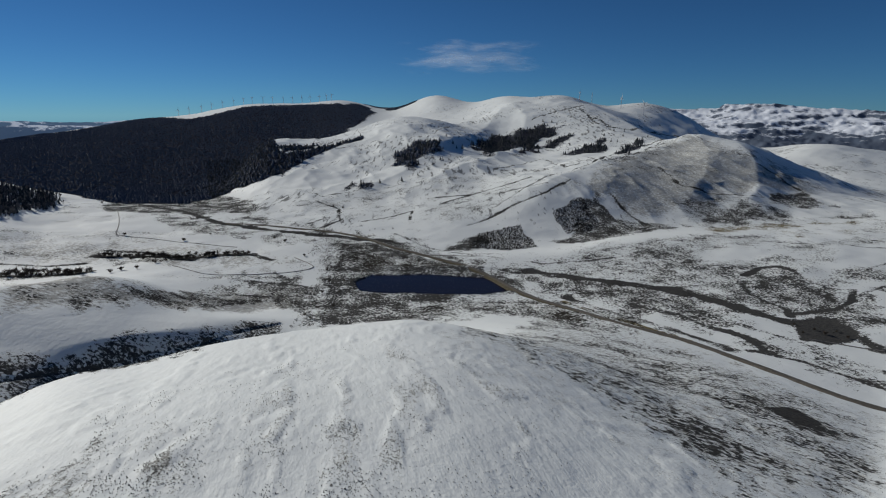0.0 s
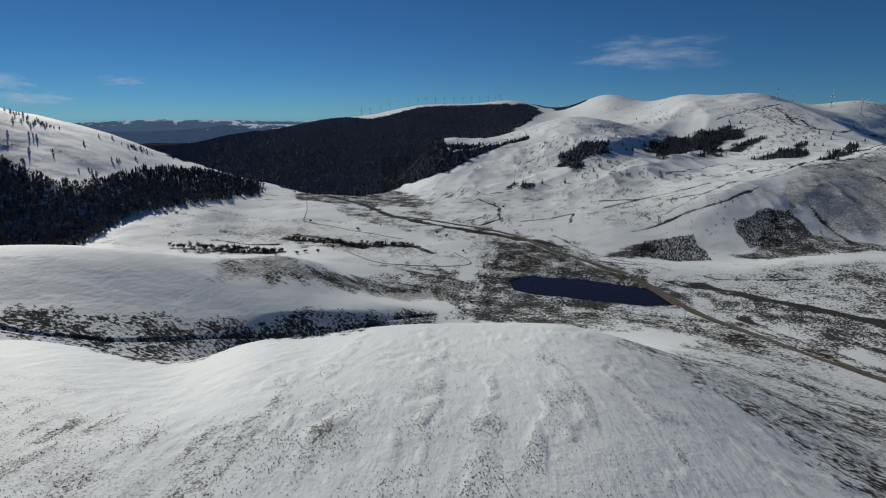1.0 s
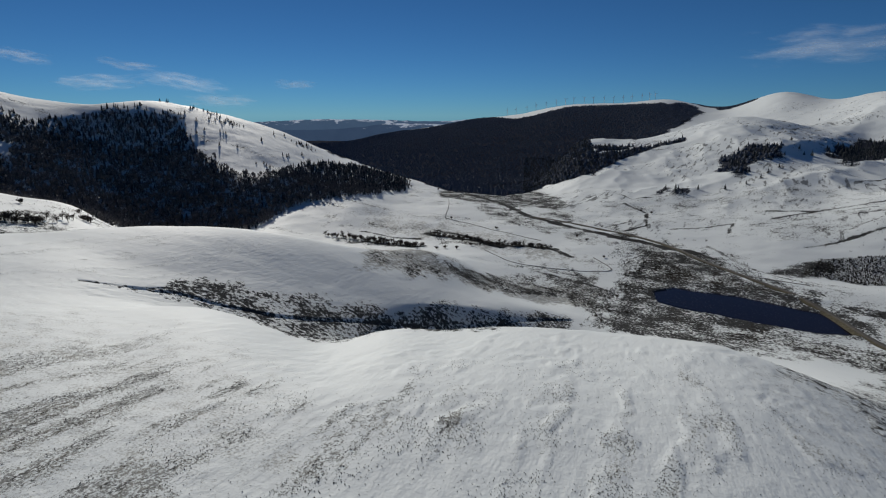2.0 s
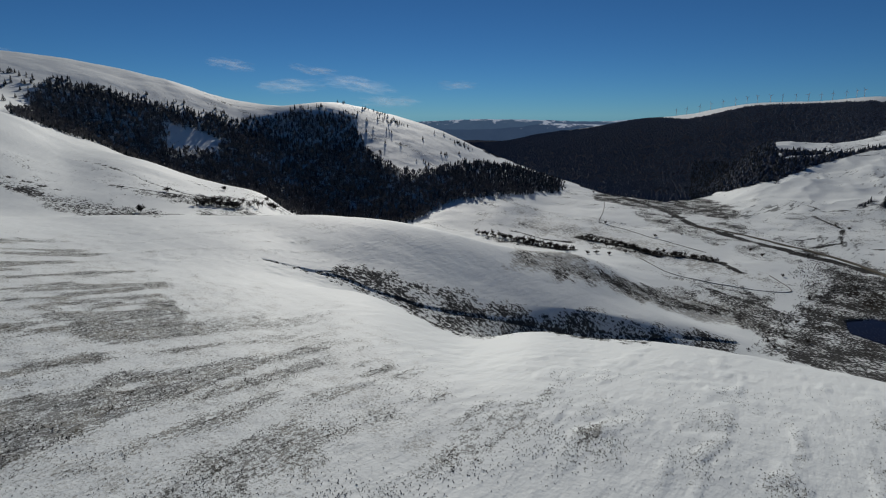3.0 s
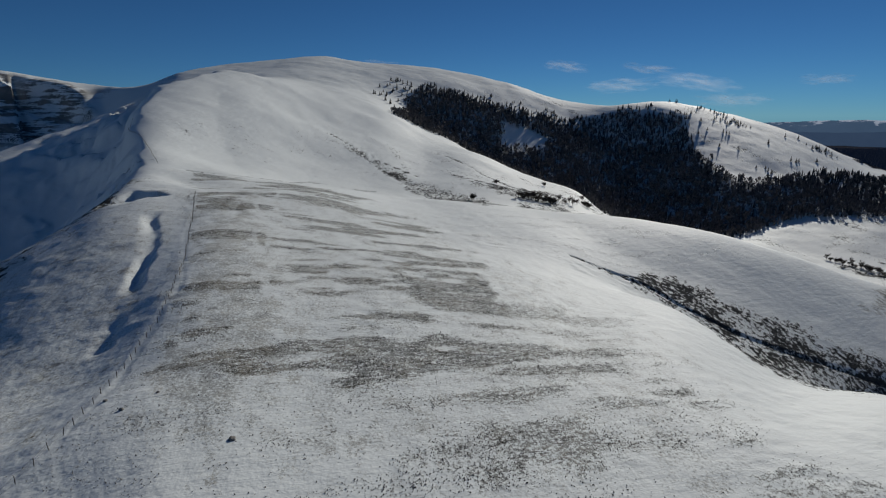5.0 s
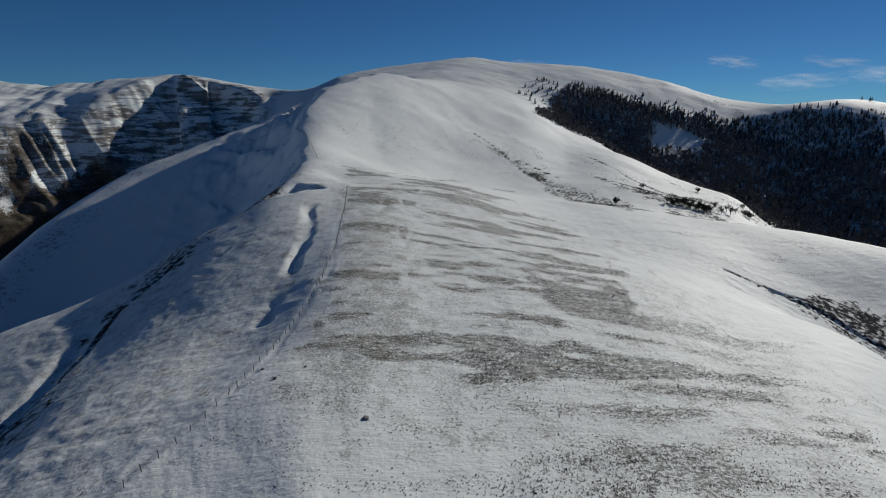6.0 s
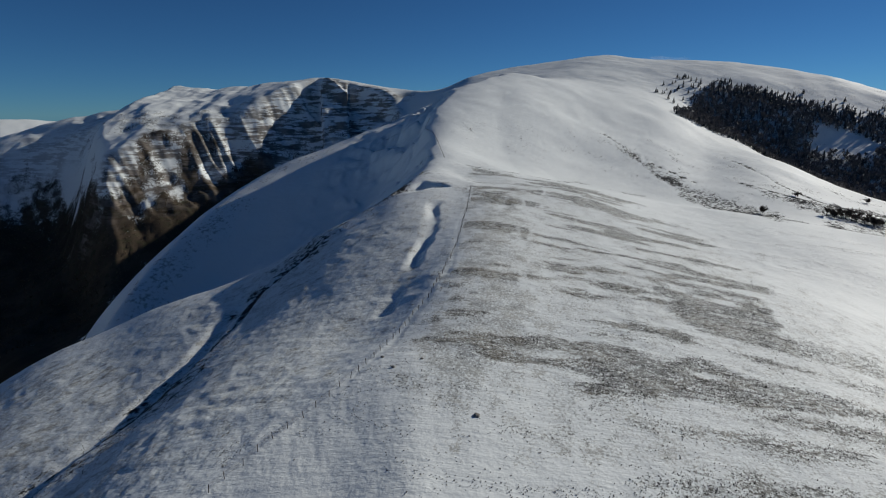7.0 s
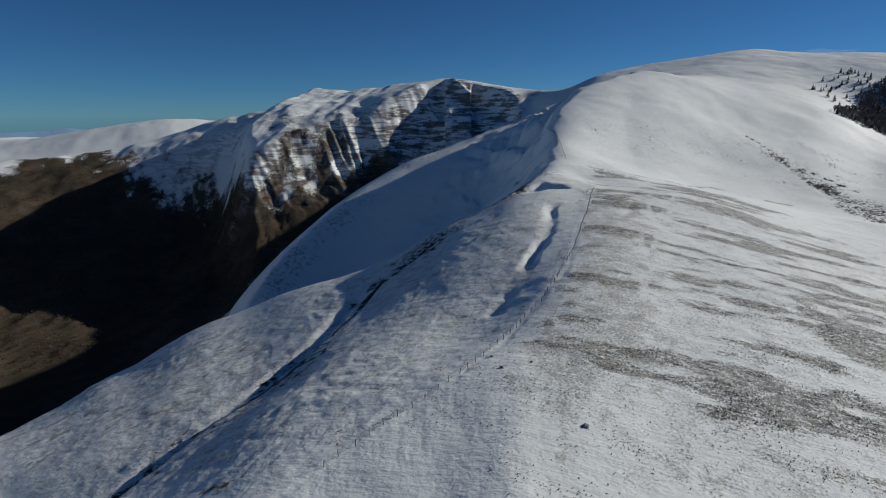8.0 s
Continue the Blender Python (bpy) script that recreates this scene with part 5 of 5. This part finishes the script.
def build_fence(course):
    x, y = resample(course, 2.6)
    x, y = x + rng.normal(0, 0.12, len(x)), y + rng.normal(0, 0.12, len(y))
    z = ground(x, y)
    fence = new("fence")
    fence.location = (x[0], y[0], z[0])
    base = Vector(fence.location)
    tagged(fence, "old wooden post and wire fence along the snowy ridge", "fence")
    me = post_mesh()
    me.materials.append(WEATHERED)
    for k in range(len(x)):
        post = part("post", me, WEATHERED, fence)
        post.matrix_basis = pose(x[k] - base.x, y[k] - base.y, z[k] - base.z, rng.normal(0, 4), rng.normal(0, 4), rng.uniform(0, 360))
    for level in (0.4, 0.7, 0.95):
        bm = bmesh.new()
        for k in range(len(x) - 1):
            tube(bm, Vector((x[k], y[k], z[k] + level)) - base, Vector((x[k + 1], y[k + 1], z[k + 1] + level)) - base, 0.012, 0.012, 3)
        part("wire", from_bm("wire", bm), WIRE, fence)
    return fence


# ---------------------------------------------------------------- dry-stone walls of the fields
WALL_STONE = varied("lichened_stone", (0.11, 0.10, 0.09), (0.30, 0.29, 0.27), 0.9, 0.9, 0.08)


def build_wall(course):
    """A low, tumbled wall that follows the land, with uneven courses."""
    x, y = resample(course, 1.2)
    z = ground(x, y)
    tx, ty = np.gradient(x), np.gradient(y)
    q = np.hypot(tx, ty)
    nx, ny = -ty / q, tx / q
    profile = [(-0.45, -0.5), (-0.4, 0.3), (-0.3, 0.7), (0.0, 0.85), (0.3, 0.7), (0.4, 0.3), (0.45, -0.5)]
    rings = []
    for side, up in profile:
        j = rng.normal(0, 0.09, (2, len(x)))
        rings.append(np.stack([x + nx * (side + j[0]), y + ny * (side + j[0]), z + 0.6 * up * (1 + 0.25 * rough(x, y, 9, 63, 2)) + j[1] * (up > 0)], -1))
    verts = np.stack(rings, 1)
    m, k = verts.shape[:2]
    i, j = np.meshgrid(np.arange(m - 1), np.arange(k - 1), indexing="ij")
    faces = np.stack([i * k + j, i * k + j + 1, (i + 1) * k + j + 1, (i + 1) * k + j], -1).reshape(-1, 4)
    base = np.array([x[0], y[0], z[0]])
    ob = new("stone_wall", mesh_of("stone_wall", verts.reshape(-1, 3) - base, faces, [WALL_STONE], False))
    ob.location = base
    return tagged(ob, "low tumbled dry-stone wall between snowy fields", "stone wall", "walls of the fields")


for course in FIELD_WALLS:
    build_wall(course)


build_fence(FENCE[:8])
build_fence(FENCE[8:])


# ---------------------------------------------------------------- wind farms
TURBINE_WHITE = varied("turbine_paint", (0.42, 0.43, 0.45), (0.55, 0.56, 0.58), 0.3, 0.5, 0.01, 0.4, False)


def build_turbine(height, spin):
    """A wind turbine with its hub at that height, facing -y."""
    t = new("wind_turbine")
    reach = height * 0.42
    bm = bmesh.new()
    tube(bm, (0, 0, -3), (0, 0, height * 0.5), height * 0.034, height * 0.028, 12)
    tube(bm, (0, 0, height * 0.5), (0, 0, height), height * 0.028, height * 0.02, 12)
    part("tower", from_bm("tower", bm, True), TURBINE_WHITE, t)
    bm = bmesh.new()
    tube(bm, (0, height * 0.09, height), (0, -height * 0.04, height), height * 0.03, height * 0.036, 8)
    part("nacelle", from_bm("nacelle", bm), TURBINE_WHITE, t)
    bm = bmesh.new()
    tube(bm, (0, -height * 0.035, height), (0, -height * 0.075, height), height * 0.03, height * 0.012, 8)
    hub = part("hub", from_bm("hub", bm), TURBINE_WHITE, t)
    bm = bmesh.new()
    outline = [(0.0, 0.012), (0.12, 0.030), (0.5, 0.020), (1.0, 0.005)]
    front = [[bm.verts.new((s * w * height, -0.004 * height * e, f * reach)) for f, w in outline for s in (-1, 1)] for e in (-1, 1)]
    for side in front:
        for k in range(0, 6, 2):
            bm.faces.new((side[k], side[k + 1], side[k + 3], side[k + 2]))
    for k in range(0, 6, 2):
        bm.faces.new((front[0][k], front[0][k + 2], front[1][k + 2], front[1][k]))
        bm.faces.new((front[0][k + 1], front[0][k + 3], front[1][k + 3], front[1][k + 1]))
    bmesh.ops.recalc_face_normals(bm, faces=bm.faces)
    me = from_bm("blade", bm)
    for k in range(3):
        blade = part("blade", me, TURBINE_WHITE, hub)
        blade.matrix_basis = pose(0, -height * 0.055, height, 0, spin + 120 * k, 0)
    return t


def crest_at(bearing, low, high):
    """The distance at which the land stands highest above the valley along a bearing."""
    c = int(np.argmin(np.abs(BEARINGS - bearing)))
    m = (RINGS[:, c] > low) & (RINGS[:, c] < high)
    return float(RINGS[m, c][np.argmax(HEIGHTS[m, c] / RINGS[m, c] ** 0.5)])


ROWS = [25.9, 25.0, 23.9, 23.0, 22.0, 21.0, 20.1, 19.3, 18.3, 17.4, 16.4, 15.5, 14.6, 13.8, 12.9, 12.2, 11.7]
first = None
for k, bearing in enumerate(ROWS):
    x, y, z = spot(bearing, crest_at(bearing, 3400, 4350))
    m = pose(x, y, z, 0, 0, bearing - 40 + (k * 37) % 23)
    if k % 3 == 0:
        first = build_turbine(40, 13 + 29 * k)
        first.matrix_basis = m
    else:
        copy_thing(first, m)
for ob in [o for o in scene.objects if o.name.startswith("wind_turbine")]:
    tagged(ob, "pale three-bladed wind turbine standing on the dark forested ridge", "wind turbine", "wind farm on the forested ridge")
for k, (bearing, far, tall) in enumerate([(-13.3, 2399, 40), (-14.5, 2755, 42), (-17.3, 2477, 44), (-19.4, 2342, 46)]):
    x, y, z = spot(bearing, far)
    t = build_turbine(tall, 20 + 47 * k)
    t.matrix_basis = pose(x, y, z, 0, 0, 60 + 20 * k)
    tagged(t, "wind turbine standing on the snowy hilltop", "wind turbine", "turbines on the snowy hill")


# ---------------------------------------------------------------- trees and bushes
BARK = varied("grey_bark", (0.03, 0.026, 0.022), (0.09, 0.075, 0.06), 2.0)
TWIGS = varied("bare_twigs", (0.03, 0.025, 0.022), (0.085, 0.068, 0.055), 1.0)


def build_bare_tree(seed, spread=0.42, bushy=False):
    """A leafless tree or thicket, 1 m high: stem with limbs, and a crown of many fine twigs."""
    g = random.Random(seed)
    tree = new("bush" if bushy else "bare_tree")
    bm = bmesh.new()
    tips = []
    stems = 5 if bushy else 1
    for s in range(stems):
        foot = Vector((g.uniform(-0.12, 0.12), g.uniform(-0.12, 0.12), -0.05)) if bushy else Vector((0, 0, -0.05))
        top = foot + Vector((g.uniform(-0.1, 0.1), g.uniform(-0.1, 0.1), 0.5 if not bushy else 0.35))
        tube(bm, foot, top, 0.028 if not bushy else 0.014, 0.016 if not bushy else 0.008, 5)
        for k in range(9 if not bushy else 5):
            a = foot.lerp(top, g.uniform(0.4, 1.0))
            q = g.uniform(0, 6.28)
            b = a + Vector((math.cos(q), math.sin(q), 0)) * g.uniform(0.12, spread) * 0.75 + Vector((0, 0, g.uniform(0.12, 0.34)))
            tube(bm, a, b, 0.011, 0.004, 4)
            tips.append((a, b))
    part("trunk", from_bm("trunk", bm), BARK, tree)
    bm = bmesh.new()
    for a, b in tips:
        for k in range(26 if not bushy else 22):
            p = a.lerp(b, g.uniform(0.3, 1.0))
            d = Vector((g.gauss(0, 1), g.gauss(0, 1), g.gauss(0.5, 0.8))).normalized() * g.uniform(0.06, 0.17)
            w = d.cross(Vector((g.gauss(0, 1), g.gauss(0, 1), g.gauss(0, 1)))).normalized() * 0.012
            e = p + d
            if e.z < 0.02:
                continue
            bm.faces.new([bm.verts.new(v) for v in (p - w, p + w, e + w * 0.4, e - w * 0.4)])
    part("crown", from_bm("crown", bm), TWIGS, tree)
    return tree


def build_pine(seed):
    """A conifer, 1 m high: a straight stem and drooping, ragged whorls of foliage."""
    g = random.Random(seed)
    tree = new("pine_tree")
    bm = bmesh.new()
    tube(bm, (0, 0, -0.05), (0, 0, 0.95), 0.022, 0.004, 5)
    part("trunk", from_bm("trunk", bm), BARK, tree)
    bm = bmesh.new()
    for k in range(70):
        h = 0.12 + 0.86 * (k / 70) ** 0.9
        reach = (0.34 * (1 - h) + 0.03) * g.uniform(0.65, 1.15)
        q = k * 2.4 + g.uniform(-0.4, 0.4)
        out = Vector((math.cos(q), math.sin(q), 0))
        side = Vector((-math.sin(q), math.cos(q), 0)) * reach * 0.45
        root, tip = Vector((0, 0, h + 0.03)), out * reach + Vector((0, 0, h - 0.25 * reach))
        mid = root.lerp(tip, 0.6) + Vector((0, 0, 0.012))
        r, a, t, b = (bm.verts.new(v) for v in (root, mid - side, tip, mid + side))
        bm.faces.new((r, a, t)), bm.faces.new((r, t, b))
    part("crown", from_bm("crown", bm), CONIFER, tree)
    return tree


def plant(makers, places, sizes, label, category, group, jitter=0.0):
    """Stands trees at places; the first of each make is built, the rest are copies."""
    firsts = {}
    for k, (bearing, distance) in enumerate(places):
        x, y, z = spot(bearing + rng.normal(0, jitter), distance)
        s = rng.uniform(*sizes)
        m = pose(x, y, z - 0.03 * s, 0, 0, rng.uniform(0, 360)) @ Matrix.Diagonal((s * rng.uniform(0.85, 1.2), s * rng.uniform(0.85, 1.2), s, 1))
        make = k % len(makers)
        if make not in firsts:
            firsts[make] = makers[make]()
            firsts[make].matrix_basis = m
            tagged(firsts[make], label, category, group)
        else:
            ob = firsts[make]
            keep = ob.scale.copy()
            ob.scale = (1, 1, 1)
            copy_thing(ob, m)
            ob.scale = keep


thickets = [lambda s=s: build_bare_tree(s, 0.5, True) for s in (3, 4, 5)]
bare_trees = [lambda s=s: build_bare_tree(s) for s in (11, 12, 13)]
pines = [lambda s=s: build_pine(s) for s in (21, 22, 23)]
plant(bare_trees + thickets[:1], HEDGE_TREES, (7, 11), "leafless tree in a dark hedge beside a snowy field", "tree", "trees of the field hedge")
def along(courses, step):
    """Places every so far along hedges, (bearing, distance)."""
    spots = []
    for course in courses:
        hx, hy = resample(course, step)
        hx, hy = hx + rng.normal(0, 1.6, len(hx)), hy + rng.normal(0, 1.6, len(hy))
        spots += [(float(np.degrees(np.arctan2(-px, py))), float(np.hypot(px, py))) for px, py in zip(hx, hy)]
    return spots


plant(thickets + bare_trees, along(HEDGES, 2.9), (5, 9), "dark leafless hedge tree between snowy fields", "tree", "hedgerow trees")
plant(thickets, STREAM_BUSHES, (4, 7), "dark leafless thicket along a snowy stream bank", "bush", "thickets along the stream")
plant(thickets, FIELD_BUSHES, (4, 7), "round dark bush alone in a snowy field", "bush", "bushes in the fields")
plant(thickets + bare_trees, SLOPE_BUSHES, (6, 9.5), "leafless shrub on the snowy slope under the summit", "bush", "shrubs on the slope")
plant(thickets, VALLEY_TREES, (3, 5), "dark leafless scrub bush beside the pond", "bush", "scrub round the pond")
plant(pines, LONE_PINES, (6, 9), "dark pine at the ragged edge of the wood", "tree", "pines at the wood's edge")
sx, sy = scatter(5000, (45, 89), (840, 1240), "sparse", 0.3, False)
bunched = (rough(sx, sy, 48, 91, 3) > 0.10) | (np.degrees(np.arctan2(-sx, sy)) > 66)
sx, sy = sx[bunched], sy[bunched]
EDGE_PINES = [(float(np.degrees(np.arctan2(-px, py))), float(np.hypot(px, py))) for px, py in zip(sx[:190], sy[:190])]
plant(pines, EDGE_PINES, (4.5, 8.5), "dark pine scattered on the snow above the wood", "tree", "scattered pines above the wood")
plant(pines, COPSE_PINES, (8, 13), "dark pine on the open snowy hillside", "tree", "pines on the snowy hill")


# ---------------------------------------------------------------- boulders
STONE = varied("grey_stone", (0.12, 0.11, 0.10), (0.28, 0.27, 0.25), 2.5, 0.9, 0.03)


def build_boulder(seed, size):
    bm = bmesh.new()
    bmesh.ops.create_icosphere(bm, subdivisions=3, radius=1)
    for v in bm.verts:
        k = 1 + 0.35 * noise.noise(v.co * 1.3 + Vector((seed, 0, 0))) + 0.15 * noise.noise(v.co * 3.1 + Vector((0, seed, 0)))
        v.co = Vector((v.co.x * 1.2, v.co.y, v.co.z * 0.7)) * k * size
    ob = new("boulder", from_bm("boulder", bm))
    ob.data.materials.append(STONE)
    return tagged(ob, "grey boulder half buried in the snow", "boulder", "boulders on the hilltop")


for k, (bearing, distance) in enumerate(BOULDERS):
    x, y, z = spot(bearing, distance)
    build_boulder(k * 7.3, (0.4, 0.3, 0.28, 0.22)[k]).matrix_basis = pose(x, y, z + 0.05, 0, 0, 50 * k)


# ---------------------------------------------------------------- heather and scrub
BROWN_WOOD = varied("brown_brushwood", (0.06, 0.047, 0.034), (0.14, 0.105, 0.07), 0.1)


def tufts(count, bearing, distance, power):
    a = rng.uniform(*bearing, count)
    r = distance[0] * (distance[1] / distance[0]) ** (rng.uniform(0, 1, count) ** power)
    x, y = polar(a, r)
    f = cover_at(x, y)
    patches = rough(x, y, 7, 72, 3)
    chance = np.maximum(np.maximum(f["streak"], f["tuft"]) * smooth(-0.5, 0.5, patches) * 1.1, f["heath"] * smooth(-0.5, 0.4, patches) * 1.5)
    keep = rng.uniform(0, 1, count) < chance
    return x[keep], y[keep]


sprigs = [clump(s, 3) for s in range(40, 48)]
x, y = tufts(560000, (-44, 166), (36, 330), 0.85)
strew("heather", sprigs, x, y, rng.uniform(0.08, 0.21, len(x)), HEATHER, "dry brown heather tufts poking through the snow", "heather", 1.5)
x, y = scatter(230000, (-44, 100), (150, 900), "heath", 0.25)
strew("scrub", sprigs, x, y, rng.uniform(0.22, 0.7, len(x)) * (0.55 + 0.7 * smooth(300, 500, np.hypot(x, y))), HEATHER, "dark low scrub in snowy hollows and along streams", "scrub", 1.2)
x, y = scatter(13000, (-17.5, -1), (585, 840), "planting", 0.5, False)
strew("young_plantation", sprigs, x, y, rng.uniform(0.9, 2.6, len(x)), HEATHER, "dense dark young plantation on the toe of the hill", "plantation", 1.0)
x, y = scatter(90000, (-30, 20), (300, 800), "thicket", 0.2)
strew("valley_thickets", sprigs, x, y, rng.uniform(0.5, 1.5, len(x)), HEATHER, "dark tangled thickets on the wet valley floor", "thicket", 1.1)
x, y = scatter(15000, (112, 166), (700, 1400), "moor", 0.6)
strew("valley_brushwood", bares, x, y, rng.uniform(2, 4, len(x)), BROWN_WOOD, "dark brown leafless brushwood in the deep valley", "brushwood")
x, y = scatter(30000, (-44, 24), (480, 2300), "wood", 0.4)
strew("copses", firs, x, y, rng.uniform(6, 12, len(x)), CONIFER, "dark conifer copses on the snowy hillside", "copse")


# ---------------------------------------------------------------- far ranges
# Haze is put into these colours as blue, with a faint glow for airlight.
def haze_tinted_material(name, dark, light, snow_low, glow=0.35, cliffs=0.0):
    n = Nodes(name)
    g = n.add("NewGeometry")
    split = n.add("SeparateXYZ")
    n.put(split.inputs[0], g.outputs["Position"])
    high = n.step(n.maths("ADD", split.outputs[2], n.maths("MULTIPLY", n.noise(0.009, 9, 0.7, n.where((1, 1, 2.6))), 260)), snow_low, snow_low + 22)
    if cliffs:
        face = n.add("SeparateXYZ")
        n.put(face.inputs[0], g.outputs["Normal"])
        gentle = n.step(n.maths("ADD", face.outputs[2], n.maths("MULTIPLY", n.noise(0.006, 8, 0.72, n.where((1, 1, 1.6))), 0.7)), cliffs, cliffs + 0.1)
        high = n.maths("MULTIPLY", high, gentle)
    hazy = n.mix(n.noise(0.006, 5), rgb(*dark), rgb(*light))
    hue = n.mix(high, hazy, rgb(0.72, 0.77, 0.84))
    # self-glow stands for light scattered in the haze
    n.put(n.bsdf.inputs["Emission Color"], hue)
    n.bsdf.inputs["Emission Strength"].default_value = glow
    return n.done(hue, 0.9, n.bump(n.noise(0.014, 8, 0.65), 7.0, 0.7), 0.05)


def build_range(name, crest, depth, base, mat, label, seed, amp, size=160):
    """A mountain range: a crest line of (bearing, distance, height) with folded flanks."""
    a = np.arange(crest[0][0], crest[-1][0], 0.12)
    xs = np.array([c[0] for c in crest], float)
    r = monotone(xs, np.array([float(c[1]) for c in crest]), a)
    z = monotone(xs, np.array([float(c[2]) for c in crest]), a)
    rows = np.linspace(0, 1, 26 if size < 200 else 70)
    rr = r[None] - depth * (1 - rows[:, None])
    x, y = polar(a[None] + 0 * rr, rr)
    fold = np.abs(rough(x + 0.3 * y, y, size, seed, 5))
    if size > 200:
        fold = np.abs(rough(x + 0.5 * y, 0.5 * y - 0.2 * x, size, seed, 4))
    zz = base + (z[None] - base) * rows[:, None] ** 1.25 - amp * fold * (1 - rows[:, None] ** 3) + amp * (0.3 if size < 200 else 0.09) * rough(x, y, 50, seed + 3, 3)
    if size > 200:
        zz = zz + 2.2 * np.sin(zz / 5.5 + 4 * rough(x, y, 500, seed + 5, 2))      # ledges of the limestone beds
    k = len(a)
    i, j = np.meshgrid(np.arange(len(rows) - 1), np.arange(k - 1), indexing="ij")
    faces = np.stack([i * k + j, i * k + j + 1, (i + 1) * k + j + 1, (i + 1) * k + j], -1).reshape(-1, 4)
    me = mesh_of(name, np.stack([x, y, zz], -1).reshape(-1, 3), faces, [mat])
    return tagged(new(name, me), label, "mountains", kind="structure")


BLUE_RANGE = haze_tinted_material("haze_tinted_range", (0.10, 0.17, 0.26), (0.15, 0.23, 0.33), 232)
WHITE_RANGE = haze_tinted_material("rocky_snow_range", (0.05, 0.075, 0.12), (0.13, 0.155, 0.20), 174, 0.05, 1.20)
PLAIN = haze_tinted_material("hazy_plain", (0.07, 0.12, 0.20), (0.11, 0.17, 0.26), 205)
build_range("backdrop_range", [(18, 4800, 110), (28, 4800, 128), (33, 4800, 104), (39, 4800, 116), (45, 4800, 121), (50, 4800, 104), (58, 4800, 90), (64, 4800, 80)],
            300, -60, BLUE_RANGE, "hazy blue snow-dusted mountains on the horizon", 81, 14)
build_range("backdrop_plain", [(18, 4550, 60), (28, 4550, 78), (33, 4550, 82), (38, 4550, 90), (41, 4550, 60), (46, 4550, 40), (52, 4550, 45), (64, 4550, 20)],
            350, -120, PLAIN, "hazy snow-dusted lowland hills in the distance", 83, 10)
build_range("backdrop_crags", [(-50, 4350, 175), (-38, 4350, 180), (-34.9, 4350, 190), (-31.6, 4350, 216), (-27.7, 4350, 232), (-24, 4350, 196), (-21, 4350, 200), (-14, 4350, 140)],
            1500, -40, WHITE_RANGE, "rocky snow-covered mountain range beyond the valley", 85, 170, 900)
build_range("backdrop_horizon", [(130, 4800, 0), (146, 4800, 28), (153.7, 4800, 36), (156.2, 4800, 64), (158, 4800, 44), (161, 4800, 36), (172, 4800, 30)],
            300, -160, BLUE_RANGE, "mountain range on the horizon, tinted faint blue for haze", 87, 10)


# ---------------------------------------------------------------- thin clouds
def cloud_material(seed):
    n = Nodes("cirrus")
    u, v = n.channel("along"), n.channel("across")
    join = n.add("CombineXYZ")
    n.put(join.inputs[0], n.maths("MULTIPLY", u, 2.2)), n.put(join.inputs[1], n.maths("MULTIPLY", v, 2.2))
    join.inputs[2].default_value = seed
    wisps = n.noise(1.0, 7, 0.62, join.outputs[0])
    edge = n.maths("MULTIPLY", n.maths("SUBTRACT", 1.0, n.maths("MULTIPLY", u, u)), n.maths("SUBTRACT", 1.0, n.maths("MULTIPLY", v, v)), True)
    alpha = n.maths("MULTIPLY", n.step(n.maths("ADD", wisps, n.maths("MULTIPLY", edge, 0.4)), 0.6, 1.15), n.step(edge, 0.0, 0.5))
    lit, clear, mixed = n.add("BsdfTranslucent"), n.add("BsdfTransparent"), n.add("MixShader")
    lit.inputs[0].default_value = rgb(0.86, 0.92, 1.0)
    n.put(mixed.inputs[0], n.maths("MULTIPLY", alpha, 0.4))
    n.tree.links.new(clear.outputs[0], mixed.inputs[1]), n.tree.links.new(lit.outputs[0], mixed.inputs[2])
    n.tree.links.new(mixed.outputs[0], n.tree.nodes["Material Output"].inputs[0])
    return n.mat


def build_cloud(bearing, height, half_long, half_high, tilt, seed):
    u, v = np.meshgrid(np.linspace(-1, 1, 40), np.linspace(-1, 1, 14), indexing="ij")
    a = bearing - u * half_long
    e = np.radians(height + v * half_high - tilt * u)
    x, y = polar(a, 4650 * np.cos(e))
    z = HOVER + 4650 * np.sin(e) + 12 * rough(x, y, 200, seed, 2)
    x, y = x * (1 + 0.01 * v), y * (1 + 0.01 * v)
    i, j = np.meshgrid(np.arange(39), np.arange(13), indexing="ij")
    faces = np.stack([i * 14 + j, (i + 1) * 14 + j, (i + 1) * 14 + j + 1, i * 14 + j + 1], -1).reshape(-1, 4)
    me = mesh_of("cloud", np.stack([x, y, z], -1).reshape(-1, 3), faces, [cloud_material(seed)])
    me.attributes.new("along", "FLOAT", "POINT").data.foreach_set("value", u.ravel().astype(np.float32))
    me.attributes.new("across", "FLOAT", "POINT").data.foreach_set("value", v.ravel().astype(np.float32))
    ob = new("cloud", me)
    ob.visible_shadow = False
    return tagged(ob, "thin white wisp of high cloud in a blue sky", "cloud", kind="stuff")


for k, (bearing, height, half_long, half_high, tilt) in enumerate([
        (-2.5, 5.7, 7.5, 1.3, 0.0), (69.3, 4.6, 2.4, 0.5, 0.35), (64.0, 2.9, 3.6, 0.6, -0.1), (57.3, 3.0, 4.2, 0.7, 0.5),
        (47.2, 3.0, 2.2, 0.4, 0.0), (54.0, 1.4, 3.5, 0.5, 0.1), (88.0, 4.9, 2.6, 0.5, 0.2), (61.5, 4.4, 2.5, 0.4, 0.2)]):
    build_cloud(bearing, height, half_long * 1.15, half_high * 1.5, tilt, 90 + 3 * k)
